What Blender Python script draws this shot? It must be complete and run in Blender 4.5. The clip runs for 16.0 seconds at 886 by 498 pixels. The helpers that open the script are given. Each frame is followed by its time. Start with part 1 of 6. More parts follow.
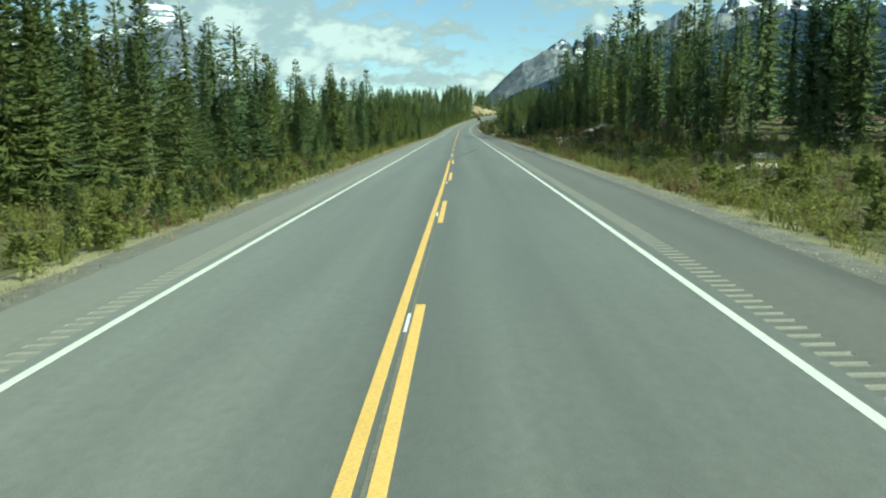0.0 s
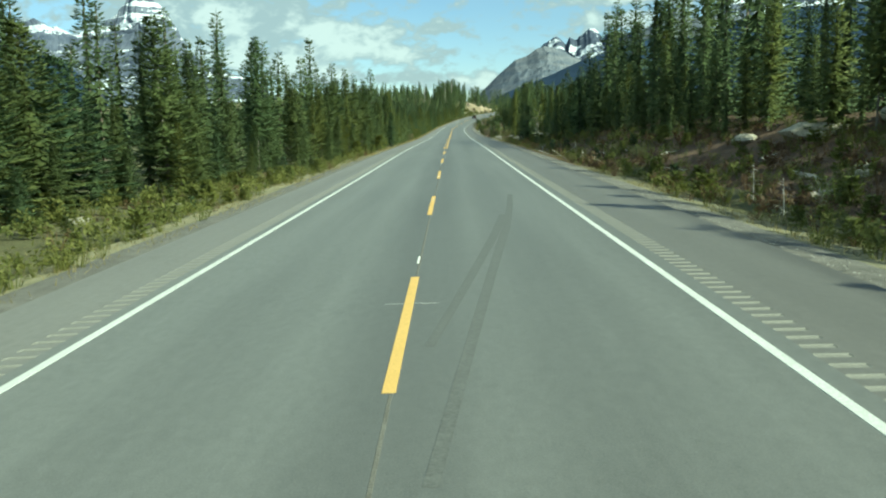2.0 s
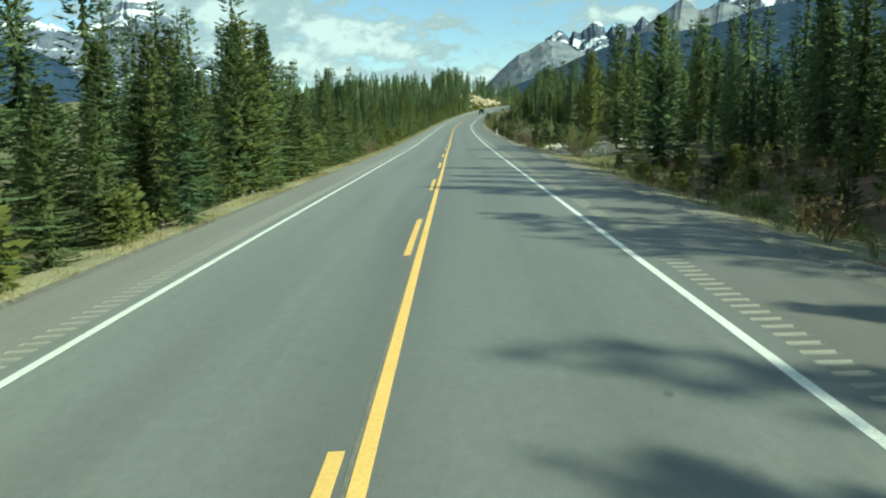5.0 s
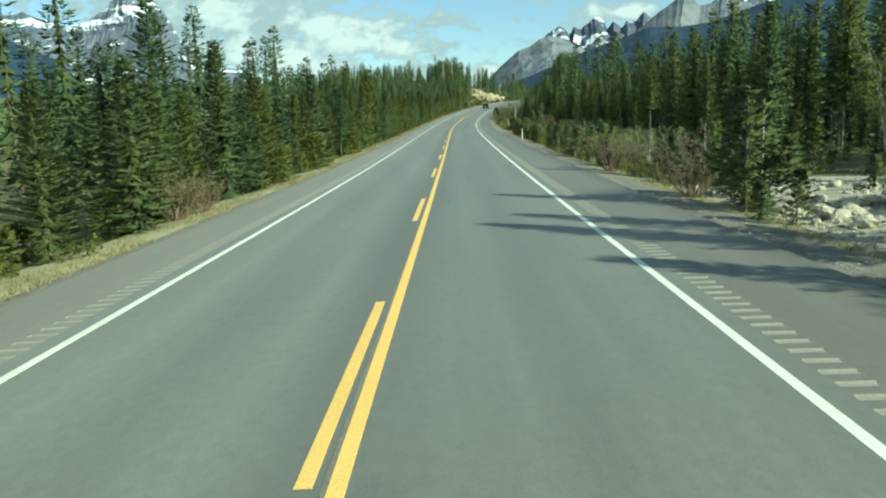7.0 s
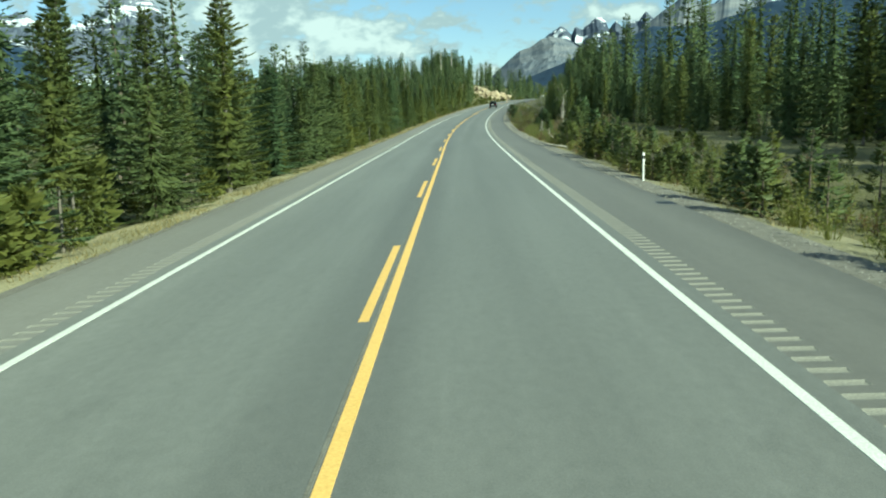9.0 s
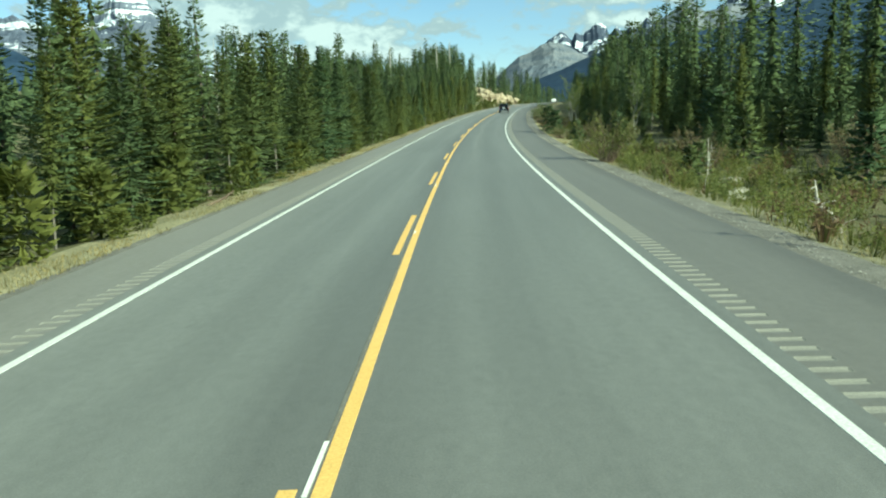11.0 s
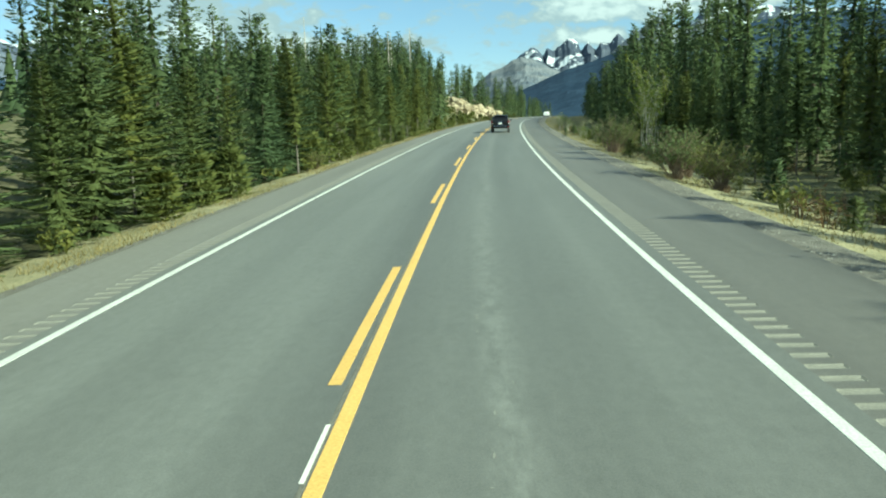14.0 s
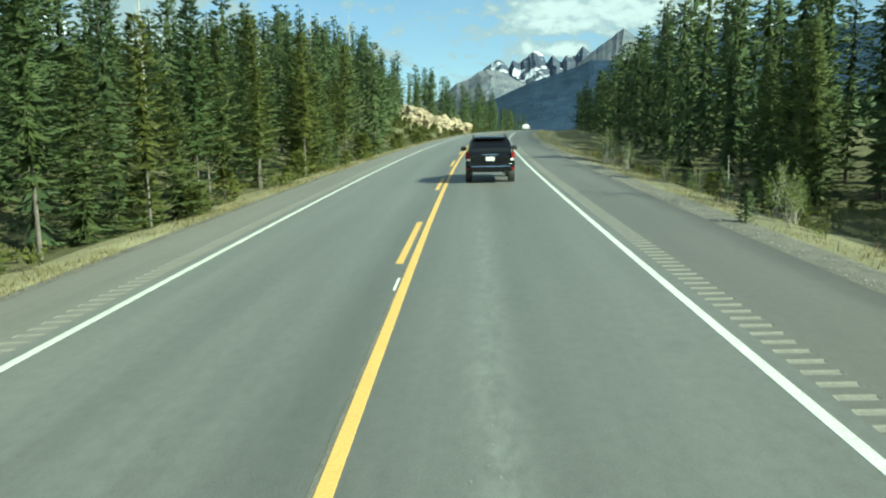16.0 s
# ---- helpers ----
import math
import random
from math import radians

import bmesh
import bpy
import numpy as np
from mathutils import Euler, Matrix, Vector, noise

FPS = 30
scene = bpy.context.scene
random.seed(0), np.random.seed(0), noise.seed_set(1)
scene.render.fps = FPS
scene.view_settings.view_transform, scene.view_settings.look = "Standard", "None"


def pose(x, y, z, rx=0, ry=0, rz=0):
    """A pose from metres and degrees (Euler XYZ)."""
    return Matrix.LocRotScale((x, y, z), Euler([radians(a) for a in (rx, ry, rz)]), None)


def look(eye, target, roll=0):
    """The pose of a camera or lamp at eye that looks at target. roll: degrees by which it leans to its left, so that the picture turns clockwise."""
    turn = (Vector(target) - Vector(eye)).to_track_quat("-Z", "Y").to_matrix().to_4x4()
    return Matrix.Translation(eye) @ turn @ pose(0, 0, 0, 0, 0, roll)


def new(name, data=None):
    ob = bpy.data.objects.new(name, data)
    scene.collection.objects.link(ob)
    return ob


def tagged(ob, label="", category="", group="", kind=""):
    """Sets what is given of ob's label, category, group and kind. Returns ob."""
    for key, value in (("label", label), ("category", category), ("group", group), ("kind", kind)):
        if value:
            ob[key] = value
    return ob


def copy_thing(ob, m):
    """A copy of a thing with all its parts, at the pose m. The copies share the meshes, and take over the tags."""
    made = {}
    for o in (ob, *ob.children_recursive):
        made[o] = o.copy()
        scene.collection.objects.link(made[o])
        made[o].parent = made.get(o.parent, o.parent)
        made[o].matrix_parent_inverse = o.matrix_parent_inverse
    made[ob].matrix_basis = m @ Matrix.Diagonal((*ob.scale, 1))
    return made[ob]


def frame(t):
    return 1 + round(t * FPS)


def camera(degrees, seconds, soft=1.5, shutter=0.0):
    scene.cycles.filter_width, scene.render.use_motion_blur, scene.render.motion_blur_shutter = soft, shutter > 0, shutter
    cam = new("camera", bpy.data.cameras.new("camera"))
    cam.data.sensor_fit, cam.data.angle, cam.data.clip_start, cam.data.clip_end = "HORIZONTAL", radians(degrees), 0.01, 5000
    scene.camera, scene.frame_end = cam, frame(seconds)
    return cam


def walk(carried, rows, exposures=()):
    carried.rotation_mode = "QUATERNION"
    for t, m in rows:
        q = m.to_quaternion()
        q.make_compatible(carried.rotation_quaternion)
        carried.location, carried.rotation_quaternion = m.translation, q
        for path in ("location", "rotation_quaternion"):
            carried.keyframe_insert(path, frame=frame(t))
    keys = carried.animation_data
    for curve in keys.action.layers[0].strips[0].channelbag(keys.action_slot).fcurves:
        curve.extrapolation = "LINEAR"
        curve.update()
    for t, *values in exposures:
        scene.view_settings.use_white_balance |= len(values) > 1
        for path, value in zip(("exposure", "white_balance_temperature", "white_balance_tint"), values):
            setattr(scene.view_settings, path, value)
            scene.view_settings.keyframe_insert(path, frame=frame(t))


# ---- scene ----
cam = camera(60.0, 16.0, soft=2.1)
PATH = [
    (0.0, pose(0.641, 0.000, 2.190, 80.63, 1.11, 1.28)),
    (0.5, pose(0.629, 11.716, 2.196, 80.70, 1.09, 1.12)),
    (1.0, pose(0.620, 23.425, 2.166, 80.56, 1.09, 1.10)),
    (1.5, pose(0.611, 35.128, 2.125, 80.57, 1.12, 0.96)),
    (2.0, pose(0.598, 46.823, 2.079, 80.52, 1.17, 0.74)),
    (2.5, pose(0.628, 58.490, 2.030, 80.35, 1.24, 0.69)),
    (3.0, pose(0.647, 70.104, 1.982, 80.30, 1.34, 0.66)),
    (3.5, pose(0.656, 81.666, 1.940, 80.34, 1.44, 0.77)),
    (4.0, pose(0.661, 93.176, 1.904, 80.29, 1.53, 0.90)),
    (4.8, pose(0.630, 111.566, 1.843, 80.24, 1.56, 0.91)),
    (5.6, pose(0.612, 129.986, 1.737, 80.20, 1.59, 0.93)),
    (6.5, pose(0.643, 150.752, 1.570, 80.15, 1.62, 0.95)),
    (7.0, pose(0.707, 162.350, 1.479, 80.03, 1.67, 0.87)),
    (7.5, pose(0.776, 174.007, 1.392, 80.11, 1.71, 0.83)),
    (8.0, pose(0.847, 185.723, 1.313, 79.89, 1.71, 0.86)),
    (8.8, pose(0.882, 204.522, 1.249, 80.06, 1.68, 0.89)),
    (9.6, pose(0.882, 223.184, 1.264, 80.24, 1.64, 0.93)),
    (10.5, pose(0.916, 244.007, 1.333, 80.43, 1.60, 0.96)),
    (11.0, pose(0.987, 255.586, 1.386, 80.52, 1.46, 0.82)),
    (11.5, pose(1.105, 267.208, 1.457, 80.68, 1.31, 0.59)),
    (12.0, pose(1.287, 278.871, 1.566, 80.82, 1.15, 0.21)),
    (12.5, pose(1.577, 290.534, 1.713, 80.90, 1.23, -0.07)),
    (13.0, pose(1.967, 302.156, 1.900, 81.06, 1.30, -0.41)),
    (13.5, pose(2.474, 313.737, 2.133, 81.37, 1.34, -0.83)),
    (14.0, pose(3.101, 325.275, 2.417, 81.58, 1.36, -1.27)),
    (14.5, pose(3.818, 336.713, 2.748, 81.81, 1.36, -1.79)),
    (15.0, pose(4.652, 347.993, 3.110, 81.95, 1.33, -2.31)),
    (15.5, pose(5.587, 359.116, 3.476, 82.22, 1.28, -3.00)),
    (16.0, pose(6.597, 370.084, 3.844, 82.38, 1.21, -3.78)),
]
walk(cam, PATH, exposures=[(0.0, 1.08, 6400, -25.0), (8.0, 1.12, 6390, -25.0), (16.0, 1.17, 6370, -25.0)])

# ---- sky, sun ----
SUN_DIR = Vector((0.80, -0.60, 0.0)).normalized()
SUN_EL = radians(33)
to_sun = Vector((SUN_DIR.x * math.cos(SUN_EL), SUN_DIR.y * math.cos(SUN_EL), math.sin(SUN_EL)))
sun_data = bpy.data.lights.new("sun", "SUN")
sun_data.energy, sun_data.angle, sun_data.color = 4.35, radians(0.6), (1.0, 0.93, 0.80)
sun = new("sun", sun_data)
sun.matrix_world = look((0, 0, 60), Vector((0, 0, 60)) - to_sun)

world = bpy.data.worlds.new("sky")
scene.world = world
world.use_nodes = True
wn, wl = world.node_tree.nodes, world.node_tree.links
wn.clear()


def wnode(kind, **values):
    n = wn.new(kind)
    for k, v in values.items():
        n.inputs[k].default_value = v
    return n


sky = wn.new("ShaderNodeTexSky")
sky.sky_type, sky.sun_disc = "NISHITA", False
sky.sun_elevation, sky.sun_rotation = SUN_EL, math.atan2(to_sun.x, to_sun.y)
sky.altitude, sky.air_density, sky.dust_density, sky.ozone_density = 1400, 1.1, 0.15, 4.0
coord = wn.new("ShaderNodeTexCoord")
split = wn.new("ShaderNodeSeparateXYZ")
wl.new(coord.outputs["Generated"], split.inputs[0])
# clouds lie in a flat deck: the way through the sky is divided by its height
lift = wn.new("ShaderNodeMath"); lift.operation = "ADD"; lift.inputs[1].default_value = 0.32
wl.new(split.outputs["Z"], lift.inputs[0])
flat = wn.new("ShaderNodeVectorMath"); flat.operation = "DIVIDE"
both = wn.new("ShaderNodeCombineXYZ")
for k in "XYZ":
    wl.new(lift.outputs[0], both.inputs[k])
wl.new(coord.outputs["Generated"], flat.inputs[0]); wl.new(both.outputs[0], flat.inputs[1])
place = wn.new("ShaderNodeMapping"); place.inputs["Location"].default_value = (3.1, 0.7, 0.0); place.inputs["Scale"].default_value = (1.0, 0.9, 1.0)
wl.new(flat.outputs[0], place.inputs[0])
puffs = wnode("ShaderNodeTexNoise", Scale=2.6, Detail=9.0, Roughness=0.55, Distortion=0.15)
wl.new(place.outputs[0], puffs.inputs["Vector"])
ramp = wn.new("ShaderNodeValToRGB")
ramp.color_ramp.elements[0].position, ramp.color_ramp.elements[1].position = 0.50, 0.60
west = wn.new("ShaderNodeMath"); west.operation = "MULTIPLY_ADD"; west.inputs[1].default_value = -0.36   # more cloud to the west
wl.new(split.outputs["X"], west.inputs[0]); wl.new(puffs.outputs[0], west.inputs[2])
wl.new(west.outputs[0], ramp.inputs[0])
tone = wnode("ShaderNodeTexNoise", Scale=4.5, Detail=6.0, Roughness=0.6)
wl.new(place.outputs[0], tone.inputs["Vector"])
shade = wn.new("ShaderNodeValToRGB")
shade.color_ramp.elements[0].position, shade.color_ramp.elements[1].position = 0.38, 0.62
shade.color_ramp.elements[0].color, shade.color_ramp.elements[1].color = (3.1, 4.0, 4.9, 1), (6.0, 6.6, 7.0, 1)
wl.new(tone.outputs[0], shade.inputs[0])
tint = wn.new("ShaderNodeMix"); tint.data_type, tint.blend_type = "RGBA", "MULTIPLY"
tint.inputs["Factor"].default_value, tint.inputs["B"].default_value = 1.0, (0.95, 0.90, 0.97, 1)
wl.new(sky.outputs[0], tint.inputs["A"])
mix = wn.new("ShaderNodeMix"); mix.data_type = "RGBA"
wl.new(ramp.outputs[0], mix.inputs["Factor"]); wl.new(tint.outputs["Result"], mix.inputs["A"]); wl.new(shade.outputs[0], mix.inputs["B"])


def wmath(op, a, b=0.0, c=0.0):
    n = wn.new("ShaderNodeMath"); n.operation = op
    for k, v in enumerate((a, b, c)):
        if hasattr(v, "links"):
            wl.new(v, n.inputs[k])
        else:
            n.inputs[k].default_value = v
    return n.outputs[0]


# ahead, over the road: cumulus heaps, grey undersides and small scraps, each with its bearing, height and half widths
deep = wmath("MAXIMUM", split.outputs["Y"], 0.2)
bearing, rise = wmath("DIVIDE", split.outputs["X"], deep), wmath("DIVIDE", split.outputs["Z"], deep)


def heap_of(blobs):
    total = None
    for u, v, ru, rv, dense in blobs:
        du, dv = wmath("MULTIPLY_ADD", bearing, 1 / ru, -u / ru), wmath("MULTIPLY_ADD", rise, 1 / rv, -v / rv)
        far = wmath("ADD", wmath("MULTIPLY", du, du), wmath("MULTIPLY", dv, dv))
        one = wmath("MULTIPLY", wmath("POWER", 2.72, wmath("MULTIPLY", far, -0.5)), dense)
        total = one if total is None else wmath("MAXIMUM", total, one)
    return total


WHITE_HEAPS = ((-0.125, 0.100, 0.050, 0.017, 1.0), (-0.160, 0.108, 0.030, 0.016, 1.0), (-0.075, 0.086, 0.030, 0.010, 0.95), (-0.212, 0.072, 0.030, 0.013, 1.0), (-0.172, 0.062, 0.024, 0.012, 1.0),
               (-0.300, 0.135, 0.030, 0.016, 0.85), (0.033, 0.047, 0.034, 0.008, 0.9), (0.225, 0.164, 0.060, 0.016, 1.0), (0.310, 0.172, 0.060, 0.022, 1.0), (0.220, 0.119, 0.050, 0.009, 0.9), (0.395, 0.170, 0.050, 0.026, 0.9), (-0.300, 0.085, 0.050, 0.014, 0.8))
GREY_HEAPS = ((-0.245, 0.125, 0.075, 0.030, 0.95), (-0.335, 0.150, 0.090, 0.050, 0.85), (-0.195, 0.090, 0.060, 0.014, 0.9), (-0.019, 0.115, 0.024, 0.006, 0.8), (-0.042, 0.083, 0.030, 0.007, 0.75), (0.190, 0.147, 0.045, 0.007, 0.8), (-0.06, 0.055, 0.07, 0.006, 0.6))
white, grey = heap_of(WHITE_HEAPS), heap_of(GREY_HEAPS)
plane = wn.new("ShaderNodeCombineXYZ")
wl.new(bearing, plane.inputs["X"]); wl.new(wmath("MULTIPLY", rise, 1.7), plane.inputs["Y"])
billow = wnode("ShaderNodeTexNoise", Scale=32.0, Detail=7.0, Roughness=0.56, Distortion=0.2)
wl.new(plane.outputs[0], billow.inputs["Vector"])
soft_edge = wmath("MULTIPLY_ADD", billow.outputs[0], 2.4, -1.2)
thick = wn.new("ShaderNodeMapRange"); thick.interpolation_type = "SMOOTHSTEP"
thick.inputs["From Min"].default_value, thick.inputs["From Max"].default_value = 0.02, 0.50
wl.new(wmath("ADD", wmath("MAXIMUM", white, grey), soft_edge), thick.inputs["Value"])
lit = wn.new("ShaderNodeMapRange"); lit.interpolation_type = "SMOOTHSTEP"
lit.inputs["From Min"].default_value, lit.inputs["From Max"].default_value = 0.30, 1.05
wl.new(wmath("ADD", wmath("MULTIPLY_ADD", grey, 0.3, white), wmath("MULTIPLY", soft_edge, 1.1)), lit.inputs["Value"])
hue = wn.new("ShaderNodeMix"); hue.data_type = "RGBA"
hue.inputs["A"].default_value, hue.inputs["B"].default_value = (3.4, 3.95, 4.6, 1), (5.8, 6.2, 6.7, 1)
wl.new(lit.outputs[0], hue.inputs["Factor"])
veil = wn.new("ShaderNodeMix"); veil.data_type = "RGBA"                 # thin haze in the clear sky
veil.inputs["B"].default_value = (4.3, 5.3, 6.2, 1)
wl.new(tint.outputs["Result"], veil.inputs["A"])
wl.new(wmath("MULTIPLY", puffs.outputs[0], 0.35), veil.inputs["Factor"])
heaps = wn.new("ShaderNodeMix"); heaps.data_type = "RGBA"
wl.new(wmath("MULTIPLY", thick.outputs[0], 0.92), heaps.inputs["Factor"]); wl.new(veil.outputs["Result"], heaps.inputs["A"]); wl.new(hue.outputs["Result"], heaps.inputs["B"])
ahead = wn.new("ShaderNodeMapRange"); ahead.interpolation_type = "SMOOTHSTEP"
ahead.inputs["From Min"].default_value, ahead.inputs["From Max"].default_value = 0.55, 0.8
wl.new(split.outputs["Y"], ahead.inputs["Value"])
whole = wn.new("ShaderNodeMix"); whole.data_type = "RGBA"
wl.new(ahead.outputs[0], whole.inputs["Factor"]); wl.new(mix.outputs["Result"], whole.inputs["A"]); wl.new(heaps.outputs["Result"], whole.inputs["B"])
back = wnode("ShaderNodeBackground", Strength=0.069)
wl.new(whole.outputs["Result"], back.inputs["Color"])
wout = wn.new("ShaderNodeOutputWorld")
wl.new(back.outputs[0], wout.inputs[0])


# ---- materials ----
def material(name, rough=0.8, metal=0.0, spec=0.5):
    m = bpy.data.materials.new(name)
    m.use_nodes = True
    b = m.node_tree.nodes["Principled BSDF"]
    b.inputs["Roughness"].default_value, b.inputs["Metallic"].default_value = rough, metal
    b.inputs["Specular IOR Level"].default_value = spec
    return m, m.node_tree.nodes, m.node_tree.links, b


def noise_tex(n, l, scale, detail=4.0, rough=0.55, vector=None, stretch=None):
    t = n.new("ShaderNodeTexNoise")
    t.inputs["Scale"].default_value, t.inputs["Detail"].default_value, t.inputs["Roughness"].default_value = scale, detail, rough
    if vector is None:
        g = n.new("ShaderNodeNewGeometry")
        vector = g.outputs["Position"]
    if stretch:
        mp = n.new("ShaderNodeMapping")
        mp.inputs["Scale"].default_value = stretch
        l.new(vector, mp.inputs[0])
        vector = mp.outputs[0]
    l.new(vector, t.inputs["Vector"])
    return t.outputs[0]


def ramp_of(n, l, value, stops):
    r = n.new("ShaderNodeValToRGB")
    e = r.color_ramp.elements
    while len(e) < len(stops):
        e.new(0.5)
    for k, (p, c) in enumerate(stops):
        e[k].position, e[k].color = p, (*c, 1)
    l.new(value, r.inputs[0])
    return r.outputs[0]


def mixed(n, l, fac, a, b, mode="MIX"):
    m = n.new("ShaderNodeMix")
    m.data_type, m.blend_type = "RGBA", mode
    for key, v in (("Factor", fac), ("A", a), ("B", b)):
        if hasattr(v, "links"):
            l.new(v, m.inputs[key])
        else:
            m.inputs[key].default_value = v if key == "Factor" else (*v, 1)
    return m.outputs["Result"]


def bumped(n, l, b, height, strength, distance):
    k = n.new("ShaderNodeBump")
    k.inputs["Strength"].default_value, k.inputs["Distance"].default_value = strength, distance
    l.new(height, k.inputs["Height"])
    l.new(k.outputs[0], b.inputs["Normal"])


def mottled(name, dark, light, scale, rough=0.85, bump=0.4, dist=0.01, fine=None, metal=0.0, spec=0.4):
    m, n, l, b = material(name, rough, metal, spec)
    big = noise_tex(n, l, scale, 5, 0.6)
    small = noise_tex(n, l, fine or scale * 9, 3, 0.6)
    c = ramp_of(n, l, big, [(0.35, dark), (0.65, light)])
    c = mixed(n, l, 0.5, c, ramp_of(n, l, small, [(0.3, tuple(v * 0.7 for v in dark)), (0.7, tuple(min(1, v * 1.25) for v in light))]))
    l.new(c, b.inputs["Base Color"])
    if bump:
        bumped(n, l, b, small, bump, dist)
    return m


def plain(name, colour, rough=0.5, metal=0.0, spec=0.5):
    m, n, l, b = material(name, rough, metal, spec)
    c = noise_tex(n, l, 30, 3)
    l.new(ramp_of(n, l, c, [(0.3, tuple(v * 0.9 for v in colour)), (0.7, tuple(min(1, v * 1.06) for v in colour))]), b.inputs["Base Color"])
    return m


def asphalt(name, base, wear, spill=False, fringe=False):
    """Road-wide uv: u across in metres, v along in metres."""
    m, n, l, b = material(name, 0.62, 0.0, 0.55)
    uv = n.new("ShaderNodeUVMap")
    vec = uv.outputs[0]
    grain = noise_tex(n, l, 55, 3, 0.7, vec)
    patch = noise_tex(n, l, 0.35, 5, 0.6, vec, (1.0, 0.18, 1))
    streak = noise_tex(n, l, 1.6, 5, 0.6, vec, (1.0, 0.03, 1))
    stain = noise_tex(n, l, 2.2, 6, 0.65, vec, (1.0, 0.5, 1))
    c = ramp_of(n, l, patch, [(0.3, tuple(v * 0.86 for v in base)), (0.7, tuple(v * 1.12 for v in base))])
    c = mixed(n, l, ramp_of(n, l, streak, [(0.42, (0, 0, 0)), (0.68, (wear, wear, wear))]), c, tuple(v * 1.35 for v in base))
    c = mixed(n, l, ramp_of(n, l, stain, [(0.56, (0, 0, 0)), (0.78, (0.55, 0.55, 0.55))]), c, tuple(v * 0.66 for v in base))
    sep = n.new("ShaderNodeSeparateXYZ"); l.new(vec, sep.inputs[0])
    warp = n.new("ShaderNodeMath"); warp.operation = "MULTIPLY_ADD"; warp.inputs[1].default_value = 0.9
    l.new(noise_tex(n, l, 0.5, 4, 0.6, vec, (1.0, 0.12, 1)), warp.inputs[0]); l.new(sep.outputs["X"], warp.inputs[2])
    across = n.new("ShaderNodeMath"); across.operation = "MULTIPLY_ADD"
    across.inputs[1].default_value, across.inputs[2].default_value = 0.125, 0.444
    l.new(warp.outputs[0], across.inputs[0])
    k = lambda v: (v, v, v)
    band = ramp_of(n, l, across.outputs[0], [(0.0, k(1.3)), (0.13, k(1.38)), (0.24, k(1.16)), (0.36, k(1.28)), (0.47, k(0.84)), (0.535, k(0.80)), (0.62, k(1.08)), (0.73, k(0.90)), (0.84, k(1.10)), (1.0, k(1.0))])
    c = mixed(n, l, 1.0, c, band, "MULTIPLY")
    if spill:
        # a pale dusty trail that runs along the lane from v = 286 m on
        sway = n.new("ShaderNodeMath"); sway.operation = "MULTIPLY_ADD"; sway.inputs[1].default_value = 0.7
        l.new(noise_tex(n, l, 0.06, 2, 0.5, vec, (0.0, 1.0, 1)), sway.inputs[0]); l.new(sep.outputs["X"], sway.inputs[2])
        gap = n.new("ShaderNodeMath"); gap.operation = "SUBTRACT"; gap.inputs[1].default_value = 1.62
        l.new(sway.outputs[0], gap.inputs[0])
        dist = n.new("ShaderNodeMath"); dist.operation = "ABSOLUTE"; l.new(gap.outputs[0], dist.inputs[0])
        far = n.new("ShaderNodeMath"); far.operation = "MULTIPLY"; far.inputs[1].default_value = 0.0025
        l.new(sep.outputs["Y"], far.inputs[0])
        trail = mixed(n, l, 1.0, ramp_of(n, l, dist.outputs[0], [(0.03, k(1)), (0.26, k(0))]), ramp_of(n, l, far.outputs[0], [(0.70, k(0)), (0.76, k(1)), (0.96, k(1)), (1.0, k(0.2))]), "MULTIPLY")
        trail = mixed(n, l, 1.0, trail, ramp_of(n, l, noise_tex(n, l, 5, 6, 0.75, vec, (1.0, 0.35, 1)), [(0.40, k(0)), (0.62, k(0.9))]), "MULTIPLY")
        c = mixed(n, l, trail, c, tuple(v * 1.75 for v in base))
    if fringe:
        # oily ragged dirt along the outer edge of the right shoulder
        rag = n.new("ShaderNodeMath"); rag.operation = "MULTIPLY_ADD"; rag.inputs[1].default_value = 0.55
        l.new(noise_tex(n, l, 1.4, 5, 0.65, vec, (1.0, 0.3, 1)), rag.inputs[0]); l.new(sep.outputs["X"], rag.inputs[2])
        part_in = n.new("ShaderNodeMath"); part_in.operation = "MULTIPLY"; part_in.inputs[1].default_value = 0.1
        l.new(rag.outputs[0], part_in.inputs[0])
        c = mixed(n, l, 1.0, c, ramp_of(n, l, part_in.outputs[0], [(0.0, k(1.2)), (0.1, k(1.2)), (0.3, k(0.92)), (0.575, k(0.92)), (0.612, k(0.62)), (0.63, k(0.57))]), "MULTIPLY")
    clot = noise_tex(n, l, 9, 5, 0.7, vec, (1.0, 0.6, 1))
    c = mixed(n, l, 0.55, c, mixed(n, l, 1.0, c, ramp_of(n, l, clot, [(0.3, (0.72, 0.72, 0.72)), (0.7, (1.28, 1.28, 1.28))]), "MULTIPLY"))
    c = mixed(n, l, 0.35, c, ramp_of(n, l, grain, [(0.3, tuple(v * 0.45 for v in base)), (0.55, base), (0.75, tuple(v * 1.7 for v in base))]))
    l.new(c, b.inputs["Base Color"])
    bumped(n, l, b, grain, 0.5, 0.006)
    return m


